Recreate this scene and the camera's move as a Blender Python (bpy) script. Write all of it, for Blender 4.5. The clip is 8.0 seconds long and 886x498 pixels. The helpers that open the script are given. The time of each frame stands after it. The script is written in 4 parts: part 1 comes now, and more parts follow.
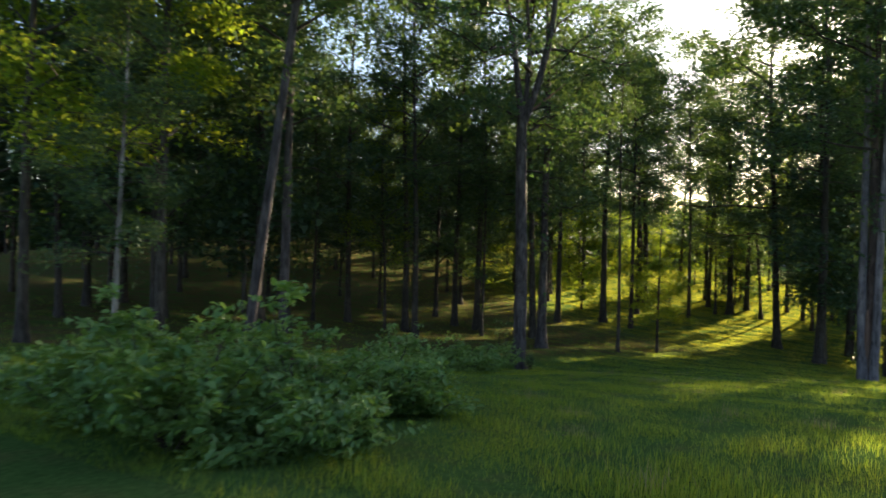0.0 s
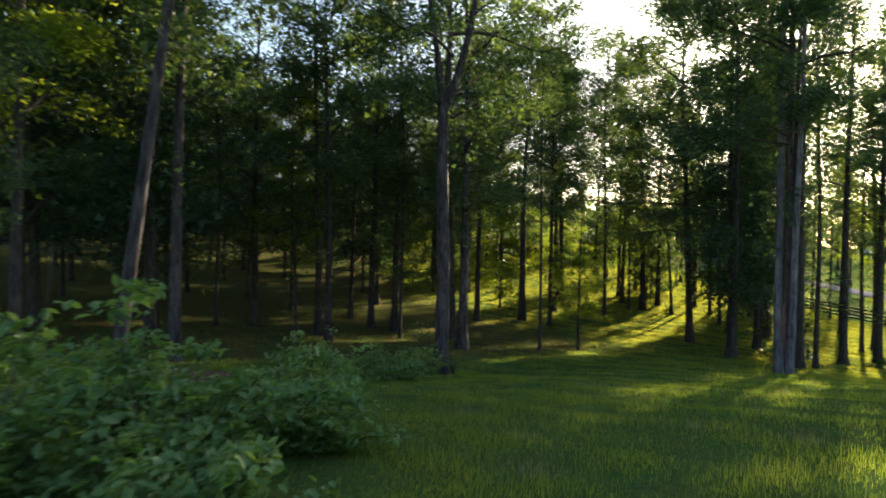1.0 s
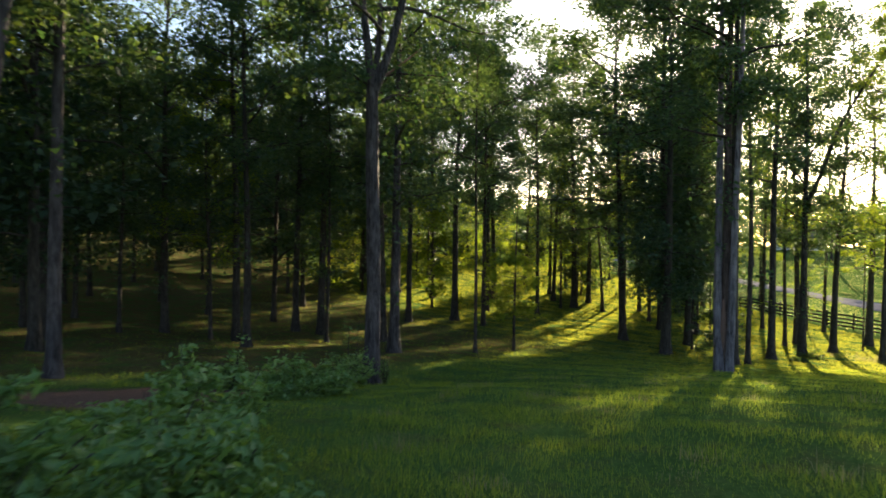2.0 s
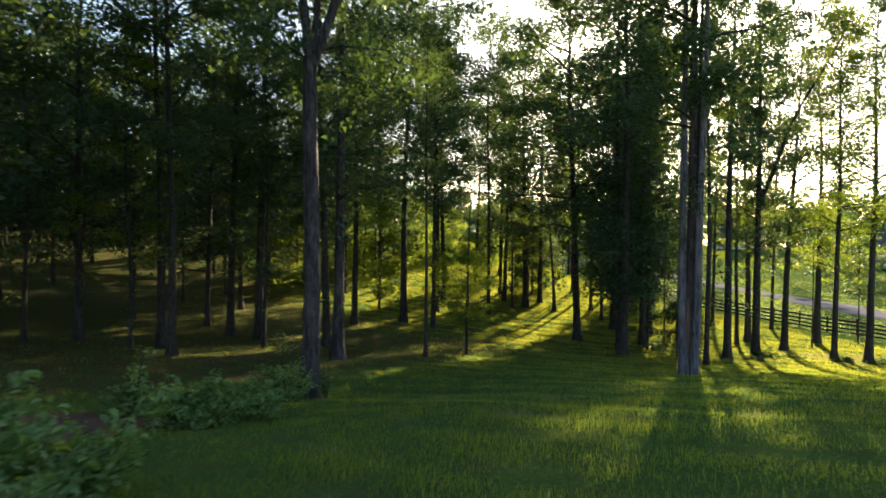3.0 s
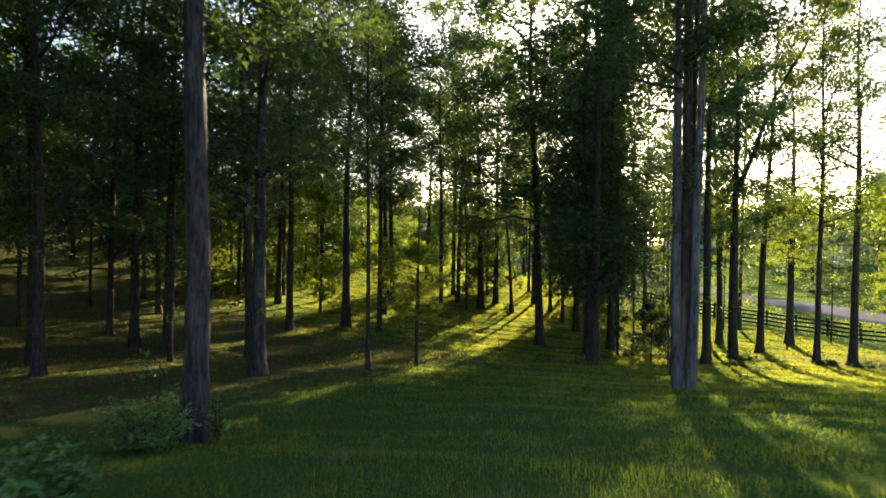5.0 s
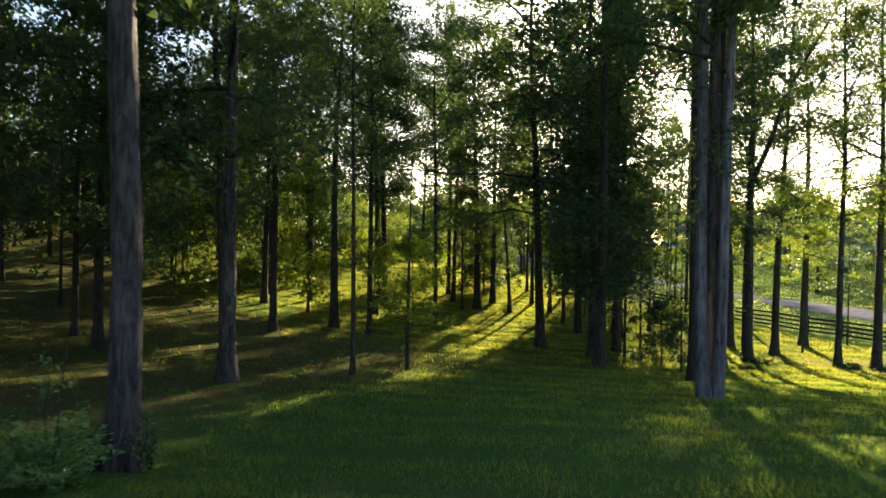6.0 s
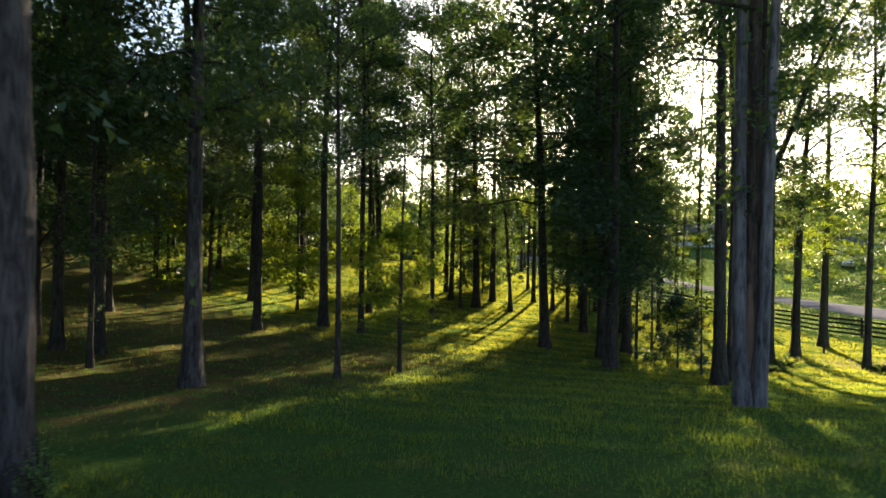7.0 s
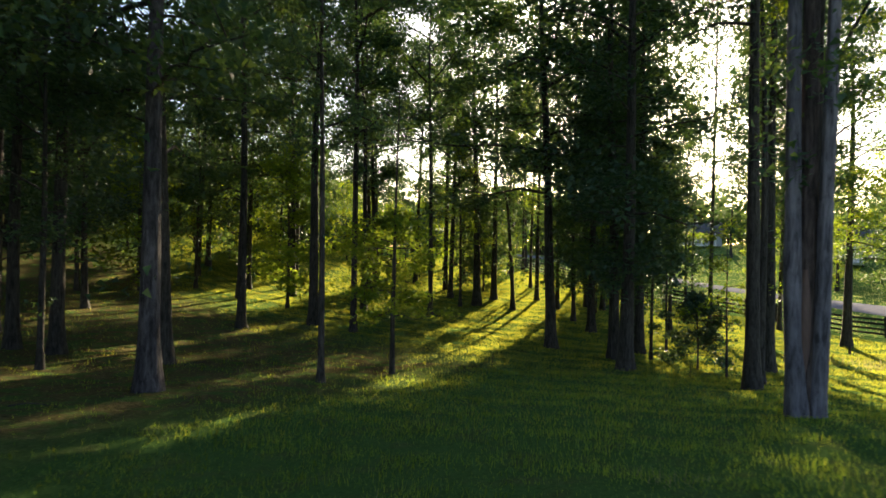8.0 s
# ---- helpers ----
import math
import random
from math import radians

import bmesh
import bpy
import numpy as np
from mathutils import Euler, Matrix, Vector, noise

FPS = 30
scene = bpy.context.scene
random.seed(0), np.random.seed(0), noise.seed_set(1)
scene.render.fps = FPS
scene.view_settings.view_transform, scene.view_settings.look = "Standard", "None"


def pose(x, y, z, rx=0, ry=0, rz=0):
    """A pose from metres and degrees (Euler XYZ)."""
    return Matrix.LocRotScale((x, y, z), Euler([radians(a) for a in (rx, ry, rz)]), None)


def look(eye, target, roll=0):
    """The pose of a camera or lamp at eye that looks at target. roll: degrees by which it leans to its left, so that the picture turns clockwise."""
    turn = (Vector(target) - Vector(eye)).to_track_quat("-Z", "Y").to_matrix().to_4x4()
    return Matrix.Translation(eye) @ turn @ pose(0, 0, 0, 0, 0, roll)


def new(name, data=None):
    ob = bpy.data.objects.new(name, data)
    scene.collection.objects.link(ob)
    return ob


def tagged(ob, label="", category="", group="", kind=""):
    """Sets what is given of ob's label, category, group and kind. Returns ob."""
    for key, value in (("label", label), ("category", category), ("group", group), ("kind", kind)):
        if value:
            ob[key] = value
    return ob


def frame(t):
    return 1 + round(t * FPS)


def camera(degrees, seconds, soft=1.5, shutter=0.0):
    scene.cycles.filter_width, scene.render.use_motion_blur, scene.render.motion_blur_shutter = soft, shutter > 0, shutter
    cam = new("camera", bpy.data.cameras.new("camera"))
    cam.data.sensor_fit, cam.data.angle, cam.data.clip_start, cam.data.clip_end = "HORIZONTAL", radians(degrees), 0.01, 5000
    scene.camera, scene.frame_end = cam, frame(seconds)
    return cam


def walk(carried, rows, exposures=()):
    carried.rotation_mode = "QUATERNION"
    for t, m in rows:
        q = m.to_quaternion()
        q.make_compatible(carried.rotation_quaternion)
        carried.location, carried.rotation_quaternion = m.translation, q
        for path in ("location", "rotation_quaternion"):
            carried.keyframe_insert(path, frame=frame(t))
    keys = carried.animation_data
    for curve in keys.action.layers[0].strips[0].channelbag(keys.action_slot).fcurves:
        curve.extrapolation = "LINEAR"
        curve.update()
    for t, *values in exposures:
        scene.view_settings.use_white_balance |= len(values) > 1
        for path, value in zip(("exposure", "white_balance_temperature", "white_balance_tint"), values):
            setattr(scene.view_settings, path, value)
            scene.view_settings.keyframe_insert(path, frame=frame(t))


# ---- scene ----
cam = camera(69.5, 8.0, soft=1.6, shutter=0.65)
METRES, EYE, TILT, LEAN, TURN = 19.0, 6.73, 0.0, 0.0, 0.0
ROWS = [
    (0.0, 0.0, 0.0, 0.0, 0.02, -0.93, -1.13),
    (0.5, -0.0012, 0.0492, -0.0042, -3.83, -0.88, -1.0),
    (1.0, 0.0003, 0.1002, -0.0087, -7.53, -0.83, -0.89),
    (1.5, 0.0045, 0.1507, -0.0127, -10.92, -0.81, -0.79),
    (3.0, 0.0405, 0.3198, -0.0261, -18.54, -0.69, -0.63),
    (3.5, 0.0604, 0.3784, -0.0314, -20.34, -0.66, -0.58),
    (4.0, 0.084, 0.4384, -0.0371, -21.61, -0.62, -0.57),
    (4.5, 0.1086, 0.4998, -0.0436, -22.44, -0.56, -0.56),
    (6.0, 0.1937, 0.6863, -0.0698, -23.3, -0.42, -0.64),
    (6.5, 0.2232, 0.7488, -0.0808, -23.38, -0.38, -0.68),
    (7.0, 0.2522, 0.8116, -0.0932, -23.45, -0.36, -0.71),
    (7.5, 0.2796, 0.8711, -0.1067, -23.48, -0.28, -0.76),
    (8.0, 0.3083, 0.9317, -0.117, -23.47, -0.28, -0.77),
]
walk(cam, [(t, pose(0, 0, EYE, TILT, LEAN, TURN) @ pose(METRES * x, METRES * y, METRES * z, 90 + pitch, roll, yaw)) for t, x, y, z, yaw, pitch, roll in ROWS])

# ---------------------------------------------------------------- light
SUN_AZ, SUN_EL = radians(40.1), radians(17.0)
world = bpy.data.worlds.new("sky")
scene.world = world
world.use_nodes = True
wn = world.node_tree
sky = wn.nodes.new("ShaderNodeTexSky")
sky.sky_type, sky.sun_disc = "NISHITA", False
sky.sun_elevation, sky.sun_rotation = SUN_EL, SUN_AZ
sky.air_density, sky.dust_density, sky.ozone_density = 1.0, 1.3, 1.4
wn.links.new(sky.outputs[0], wn.nodes["Background"].inputs[0])
wn.nodes["Background"].inputs[1].default_value = 0.06
sun = new("sun", bpy.data.lights.new("sun", "SUN"))
sun.data.energy, sun.data.angle, sun.data.color = 5.0, radians(0.6), (1.0, 0.82, 0.53)
sun_way = Vector((math.sin(SUN_AZ) * math.cos(SUN_EL), math.cos(SUN_AZ) * math.cos(SUN_EL), math.sin(SUN_EL)))
sun.matrix_world = look((0, 0, 60), Vector((0, 0, 60)) - sun_way)
scene.view_settings.exposure = 2.38


# ---------------------------------------------------------------- materials
def node_material(name):
    m = bpy.data.materials.new(name)
    m.use_nodes = True
    nt = m.node_tree
    nt.nodes.clear()
    out = nt.nodes.new("ShaderNodeOutputMaterial")
    return m, nt, out


def ramp(nt, fac, stops):
    r = nt.nodes.new("ShaderNodeValToRGB")
    while len(r.color_ramp.elements) < len(stops):
        r.color_ramp.elements.new(0.5)
    for e, (p, c) in zip(r.color_ramp.elements, stops):
        e.position, e.color = p, (*c, 1)
    nt.links.new(fac, r.inputs[0])
    return r.outputs[0]


def noise_node(nt, scale, detail=4, rough=0.55, vector=None, dist=0.0):
    n = nt.nodes.new("ShaderNodeTexNoise")
    n.inputs["Scale"].default_value, n.inputs["Detail"].default_value = scale, detail
    n.inputs["Roughness"].default_value, n.inputs["Distortion"].default_value = rough, dist
    if vector is not None:
        nt.links.new(vector, n.inputs["Vector"])
    return n.outputs["Fac"]


def coords(nt, scale=(1, 1, 1), shift=False):
    c = nt.nodes.new("ShaderNodeTexCoord")
    mp = nt.nodes.new("ShaderNodeMapping")
    mp.inputs["Scale"].default_value = scale
    nt.links.new(c.outputs["Object"], mp.inputs["Vector"])
    if shift:
        oi = nt.nodes.new("ShaderNodeObjectInfo")
        mul = nt.nodes.new("ShaderNodeMath")
        mul.operation = "MULTIPLY"
        mul.inputs[1].default_value = 37.0
        nt.links.new(oi.outputs["Random"], mul.inputs[0])
        nt.links.new(mul.outputs[0], mp.inputs["Location"])
    return mp.outputs["Vector"]


def mix_colour(nt, fac, a, b, mode="MIX"):
    x = nt.nodes.new("ShaderNodeMix")
    x.data_type, x.blend_type = "RGBA", mode
    for sock, val in ((x.inputs[0], fac), (x.inputs[6], a), (x.inputs[7], b)):
        if isinstance(val, (int, float)):
            sock.default_value = val
        elif isinstance(val, tuple):
            sock.default_value = (*val, 1)
        else:
            nt.links.new(val, sock)
    return x.outputs[2]


def finish(nt, out, colour, roughness=0.8, height=None, bump=0.3, distance=0.02, metallic=0.0, shine=0.3):
    p = nt.nodes.new("ShaderNodeBsdfPrincipled")
    if isinstance(colour, tuple):
        p.inputs["Base Color"].default_value = (*colour, 1)
    else:
        nt.links.new(colour, p.inputs["Base Color"])
    p.inputs["Roughness"].default_value, p.inputs["Metallic"].default_value = roughness, metallic
    p.inputs["Specular IOR Level"].default_value = shine
    if height is not None:
        b = nt.nodes.new("ShaderNodeBump")
        b.inputs["Strength"].default_value, b.inputs["Distance"].default_value = bump, distance
        nt.links.new(height, b.inputs["Height"])
        nt.links.new(b.outputs[0], p.inputs["Normal"])
    nt.links.new(p.outputs[0], out.inputs[0])


def bark_material(name, dark, mid, light, furrow=9.0):
    m, nt, out = node_material(name)
    v = coords(nt, (furrow, furrow, furrow * 0.16), shift=True)
    n = noise_node(nt, 1.6, 6, 0.65, v, 0.6)
    big = noise_node(nt, 0.9, 3, 0.5, coords(nt, (1, 1, 0.6), shift=True))
    col = ramp(nt, n, [(0.37, dark), (0.5, mid), (0.64, light)])
    spots = noise_node(nt, 3.5, 4, 0.6, coords(nt, (1, 1, 0.8), shift=True))
    col = mix_colour(nt, ramp(nt, spots, [(0.5, (0, 0, 0)), (0.68, (0.55, 0.55, 0.55))]), col, light)
    tint = ramp(nt, big, [(0.35, (0.72, 0.72, 0.72)), (0.65, (1.12, 1.08, 1.02))])
    finish(nt, out, mix_colour(nt, 1.0, col, tint, "MULTIPLY"), 0.9, n, 1.0, 0.045)
    return m


def leaf_material(name, front, front2, back, back2, gloss=0.45, through_share=0.48, shine=0.35):
    m, nt, out = node_material(name)
    g = nt.nodes.new("ShaderNodeNewGeometry")
    oi = nt.nodes.new("ShaderNodeObjectInfo")
    col = ramp(nt, g.outputs["Random Per Island"], [(0.0, front), (1.0, front2)])
    col = mix_colour(nt, 0.55, col, mix_colour(nt, oi.outputs["Random"], front, front2))
    trans = ramp(nt, g.outputs["Random Per Island"], [(0.0, back), (1.0, back2)])
    p = nt.nodes.new("ShaderNodeBsdfPrincipled")
    p.inputs["Roughness"].default_value = gloss
    p.inputs["Specular IOR Level"].default_value = shine
    nt.links.new(col, p.inputs["Base Color"])
    t = nt.nodes.new("ShaderNodeBsdfTranslucent")
    nt.links.new(trans, t.inputs[0])
    mx = nt.nodes.new("ShaderNodeMixShader")
    mx.inputs[0].default_value = through_share
    nt.links.new(p.outputs[0], mx.inputs[1])
    nt.links.new(t.outputs[0], mx.inputs[2])
    nt.links.new(mx.outputs[0], out.inputs[0])
    return m


def plain_material(name, a, b, scale=6.0, rough=0.7, bump=0.3, stretch=(1, 1, 1), metallic=0.0, shine=0.3):
    m, nt, out = node_material(name)
    v = coords(nt, stretch, shift=True)
    n = noise_node(nt, scale, 5, 0.6, v)
    finish(nt, out, ramp(nt, n, [(0.3, a), (0.7, b)]), rough, n, bump, 0.01, metallic, shine)
    return m


BARK = bark_material("bark_grey_brown", (0.014, 0.0115, 0.0105), (0.042, 0.035, 0.031), (0.08, 0.068, 0.061))
BARK_PALE = bark_material("bark_pale_grey", (0.018, 0.014, 0.015), (0.052, 0.043, 0.046), (0.11, 0.094, 0.1), 7.0)
BARK_ASH = bark_material("bark_ash_grey", (0.05, 0.044, 0.05), (0.135, 0.12, 0.138), (0.21, 0.19, 0.215), 6.0)
BARK_WHITE = bark_material("bark_whitish", (0.06, 0.052, 0.05), (0.19, 0.17, 0.16), (0.33, 0.305, 0.29), 5.0)
BARK_RED = bark_material("bark_red_brown", (0.024, 0.018, 0.016), (0.075, 0.052, 0.047), (0.13, 0.095, 0.086), 7.0)
BARE_WOOD = plain_material("bare_reddish_wood", (0.1, 0.058, 0.045), (0.17, 0.1, 0.078), 5, 0.8, 0.4, (5, 5, 0.6))
LEAF = leaf_material("leaf_green", (0.022, 0.052, 0.033), (0.042, 0.084, 0.046), (0.06, 0.13, 0.028), (0.2, 0.27, 0.04), through_share=0.36, gloss=0.6, shine=0.3)
# darker copy of LEAF: the gloom under the woods put into the colour
LEAF_DARK = leaf_material("leaf_shaded_green", (0.016, 0.040, 0.027), (0.031, 0.064, 0.037), (0.045, 0.1, 0.028), (0.12, 0.18, 0.035), through_share=0.3, gloss=0.6, shine=0.3)
# brighter copy of LEAF: backlight from the sun put into the colour
LEAF_BRIGHT = leaf_material("leaf_sunlit_green", (0.04, 0.095, 0.014), (0.08, 0.14, 0.02), (0.22, 0.34, 0.02), (0.42, 0.46, 0.035), through_share=0.48, gloss=0.7, shine=0.1)
LEAF_BUSH = leaf_material("leaf_bush", (0.075, 0.16, 0.05), (0.18, 0.28, 0.1), (0.15, 0.29, 0.025), (0.3, 0.42, 0.05), 0.4, 0.38)
GRASS = leaf_material("grass_blade", (0.033, 0.086, 0.03), (0.055, 0.115, 0.038), (0.31, 0.47, 0.032), (0.56, 0.61, 0.052), 0.7, 0.45, 0.06)
# yellower copy of GRASS: the clearing's sunlight put into the blade colour
GRASS_PALE = leaf_material("sunlit_yellow_grass_blade", (0.05, 0.096, 0.03), (0.09, 0.128, 0.04), (0.4, 0.44, 0.036), (0.6, 0.56, 0.056), 0.7, 0.44, 0.06)
LAWN = leaf_material("mown_lawn_blade", (0.16, 0.2, 0.07), (0.3, 0.29, 0.13), (0.42, 0.46, 0.09), (0.58, 0.54, 0.2), 0.7, 0.42, 0.06)
STRAW = leaf_material("dry_grass_blade", (0.14, 0.14, 0.06), (0.26, 0.23, 0.12), (0.3, 0.29, 0.1), (0.42, 0.37, 0.16), 0.7, 0.35)
FENCE = plain_material("black_stained_wood", (0.012, 0.011, 0.01), (0.035, 0.03, 0.027), 7, 0.75, 0.4, (1, 1, 1))
ROAD = plain_material("worn_asphalt", (0.11, 0.108, 0.13), (0.19, 0.185, 0.215), 3.0, 1.0, 0.3, shine=0.0)


def ground_material():
    m, nt, out = node_material("rough_grass_and_litter")
    v = coords(nt)
    fine = noise_node(nt, 14.0, 6, 0.7, v)
    mid = noise_node(nt, 1.3, 4, 0.6, v)
    wide = noise_node(nt, 0.16, 3, 0.5, v)
    grass = ramp(nt, fine, [(0.25, (0.036, 0.072, 0.02)), (0.5, (0.066, 0.122, 0.033)), (0.75, (0.11, 0.168, 0.048))])
    dry = ramp(nt, fine, [(0.3, (0.06, 0.05, 0.022)), (0.7, (0.17, 0.13, 0.06))])
    patch = ramp(nt, mid, [(0.5, (0, 0, 0)), (0.72, (1, 1, 1))])
    col = mix_colour(nt, patch, grass, mix_colour(nt, 0.45, grass, dry))
    # leaf litter under the closed woods, where y is large against x
    sep = nt.nodes.new("ShaderNodeSeparateXYZ")
    nt.links.new(v, sep.inputs[0])

    def calc(op, a, b):
        k = nt.nodes.new("ShaderNodeMath")
        k.operation = op
        for sock, val in zip(k.inputs, (a, b)):
            if isinstance(val, (int, float)):
                sock.default_value = val
            else:
                nt.links.new(val, sock)
        return k.outputs[0]

    side = calc("SUBTRACT", calc("MULTIPLY", sep.outputs[1], 0.42), calc("ADD", sep.outputs[0], 9.0))
    side = calc("ADD", side, calc("MULTIPLY", calc("SUBTRACT", wide, 0.5), 12.0))
    ends = calc("MULTIPLY", calc("ABSOLUTE", calc("SUBTRACT", sep.outputs[1], 40.0), 0.0), 0.75)
    wood = ramp(nt, calc("DIVIDE", calc("SUBTRACT", calc("ADD", side, 13.0), ends), 8.0), [(0.3, (0, 0, 0)), (0.8, (1, 1, 1))])
    litter = ramp(nt, noise_node(nt, 9.0, 5, 0.7, v), [(0.3, (0.045, 0.032, 0.018)), (0.55, (0.12, 0.09, 0.045)), (0.75, (0.24, 0.17, 0.09))])
    litter = mix_colour(nt, ramp(nt, mid, [(0.46, (0, 0, 0)), (0.62, (0.9, 0.9, 0.9))]), litter, grass)
    col = mix_colour(nt, mix_colour(nt, 0.85, (0, 0, 0), wood), col, litter)
    # bare clay spot beside the shrubs
    dx = calc("DIVIDE", calc("SUBTRACT", sep.outputs[0], -2.7), 2.7)
    dy = calc("DIVIDE", calc("SUBTRACT", sep.outputs[1], 17.9), 2.1)
    rr = calc("ADD", calc("ADD", calc("MULTIPLY", dx, dx), calc("MULTIPLY", dy, dy)), calc("MULTIPLY", calc("SUBTRACT", mid, 0.5), 2.2))
    clay = ramp(nt, rr, [(0.6, (1, 1, 1)), (1.0, (0, 0, 0))])
    earth = ramp(nt, fine, [(0.3, (0.1, 0.06, 0.047)), (0.7, (0.2, 0.13, 0.105))])
    col = mix_colour(nt, clay, col, earth)
    finish(nt, out, col, 1.0, fine, 0.9, 0.09, shine=0.0)
    return m


GROUND = ground_material()

# ---------------------------------------------------------------- the lie of the land
HILL_X, HILL_Y, HILL_S = (-32, -6, 20, 46, 72), (-10, 14, 38, 62, 86, 110), 24.0
HILLS = [2.81, 1.48, 1.35, 1.14, 1.89, 1.27, 0.42, -1.12, -0.97, -1.35, 0.44, 4.19, 2.56, 2.46, -1.81, 2.77,
         -5.03, 0.01, 0.29, 0.6, -4.69, 1.26, 2.46, 1.38, -4.03, -1.5, 3.51, -2.73, -2.35, 0.59]


def heights(x, y):
    """Ground level over arrays of x and y: broad swells, a valley and the lawn that climbs to the house."""
    x, y = np.asarray(x, float), np.asarray(y, float)
    z = np.full(x.shape, 1.5)
    k = 0
    for a in HILL_X:
        for b in HILL_Y:
            z = z + HILLS[k] * np.exp(-((x - a) ** 2 + (y - b) ** 2) / (2 * HILL_S ** 2))
            k += 1
    z = z + 4.5 * np.exp(-((x - 125) ** 2 + (y - 140) ** 2) / (2 * 32.0 ** 2))
    z = z - 0.38 * np.exp(-((x - 2.8) ** 2 + (y - 25.2) ** 2) / (2 * 3.2 ** 2))
    z = z + 4.2 * np.exp(-((x - 8) ** 2 / (2 * 14.0 ** 2) + (y - 96) ** 2 / (2 * 11.0 ** 2)))
    r = np.hypot(x - 10, y - 40)
    near = np.clip((60 - r) / 40, 0, 1)
    z = z + near * (0.05 * np.sin(x * 0.9 + 1.3 * np.sin(y * 0.5)) * np.cos(y * 0.8 + 0.7) + 0.03 * np.sin(x * 2.3 + y * 1.7))
    return z


def ground_at(x, y):
    return float(heights(np.array([x]), np.array([y]))[0])


# ---------------------------------------------------------------- mesh helpers
def mesh_of(name, verts, faces, material, smooth=False):
    me = bpy.data.meshes.new(name)
    verts = np.asarray(verts, np.float32)
    if isinstance(faces, np.ndarray):
        n, k = faces.shape
        me.vertices.add(len(verts))
        me.vertices.foreach_set("co", verts.ravel())
        me.loops.add(n * k)
        me.loops.foreach_set("vertex_index", faces.astype(np.int32).ravel())
        me.polygons.add(n)
        me.polygons.foreach_set("loop_start", np.arange(0, n * k, k, dtype=np.int32))
        me.polygons.foreach_set("loop_total", np.full(n, k, dtype=np.int32))
        me.update(calc_edges=True)
    else:
        me.from_pydata([tuple(v) for v in verts], [], faces)
    me.materials.append(material)
    if smooth:
        me.polygons.foreach_set("use_smooth", np.ones(len(me.polygons), bool))
    return me


def put(name, me, parent=None, m=None, label=""):
    ob = new(name, me)
    if parent is not None:
        ob.parent = parent
    if m is not None:
        ob.matrix_local = m
    return tagged(ob, label)


def tube(points, radii, segs=6, close=True, rough=0.0, rng=None):
    """A tapered tube along points; returns vertices and quads."""
    P = np.asarray(points, float)
    d = np.gradient(P, axis=0)
    d /= np.linalg.norm(d, axis=1)[:, None] + 1e-9
    ref = np.where(np.abs(d[:, 2:3]) > 0.9, np.array([[1.0, 0, 0]]), np.array([[0, 0, 1.0]]))
    a = np.cross(d, ref)
    a /= np.linalg.norm(a, axis=1)[:, None]
    b = np.cross(d, a)
    th = np.linspace(0, 2 * np.pi, segs, endpoint=False)
    R = np.asarray(radii, float)[:, None] * np.ones((1, segs))
    if rough and rng is not None:
        lobes = 1 + rough * np.cos(th * 3 + rng.uniform(0, 6)) * 0.5 + rough * np.cos(th * 5 + rng.uniform(0, 6)) * 0.5
        R = R * lobes[None, :] * (1 + rough * 0.5 * rng.standard_normal(R.shape))
    v = P[:, None, :] + R[:, :, None] * (np.cos(th)[None, :, None] * a[:, None, :] + np.sin(th)[None, :, None] * b[:, None, :])
    n = len(P)
    f = []
    for i in range(n - 1):
        for j in range(segs):
            k = (j + 1) % segs
            f.append((i * segs + j, i * segs + k, (i + 1) * segs + k, (i + 1) * segs + j))
    return v.reshape(-1, 3), f


def join(pieces):
    vs, fs, o = [], [], 0
    for v, f in pieces:
        vs.append(v)
        fs.extend([tuple(i + o for i in q) for q in f])
        o += len(v)
    return np.vstack(vs), fs


def leaf_quads(centres, size, rng, droop=0.5, width=0.78):
    """One folded four-cornered leaf at each centre."""
    n = len(centres)
    az = rng.uniform(0, 2 * np.pi, n)
    tilt = rng.normal(-0.25 * droop, 0.55, n)
    way = np.stack([np.cos(az) * np.cos(tilt), np.sin(az) * np.cos(tilt), np.sin(tilt)], 1)
    up = np.stack([rng.normal(0, 0.45, n), rng.normal(0, 0.45, n), np.ones(n)], 1)
    side = np.cross(way, up)
    side /= np.linalg.norm(side, axis=1)[:, None]
    nor = np.cross(side, way)
    s = (size * rng.uniform(0.65, 1.3, n))[:, None]
    base = centres - way * s * 0.5
    tip = centres + way * s * 0.5 - nor * s * 0.12
    mid = centres - way * s * 0.08 + nor * s * 0.1
    left, right = mid + side * s * width * 0.5, mid - side * s * width * 0.5
    v = np.stack([base, right, tip, left], 1).reshape(-1, 3)
    return v, np.arange(4 * n).reshape(n, 4)


def leaf_tris(centres, size, rng, width=0.72):
    """One pointed leaf of a single face at each centre, for crowns at some distance."""
    n = len(centres)
    az = rng.uniform(0, 2 * np.pi, n)
    tilt = rng.normal(-0.2, 0.6, n)
    way = np.stack([np.cos(az) * np.cos(tilt), np.sin(az) * np.cos(tilt), np.sin(tilt)], 1)
    up = np.stack([rng.normal(0, 0.6, n), rng.normal(0, 0.6, n), np.ones(n)], 1)
    side = np.cross(way, up)
    side /= np.linalg.norm(side, axis=1)[:, None]
    s = (size * rng.uniform(0.6, 1.35, n))[:, None]
    v = np.stack([centres - way * s * 0.4 - side * s * width * 0.5, centres - way * s * 0.22 + side * s * width * 0.5, centres + way * s * 0.58], 1).reshape(-1, 3)
    return v, np.arange(3 * n).reshape(n, 3)


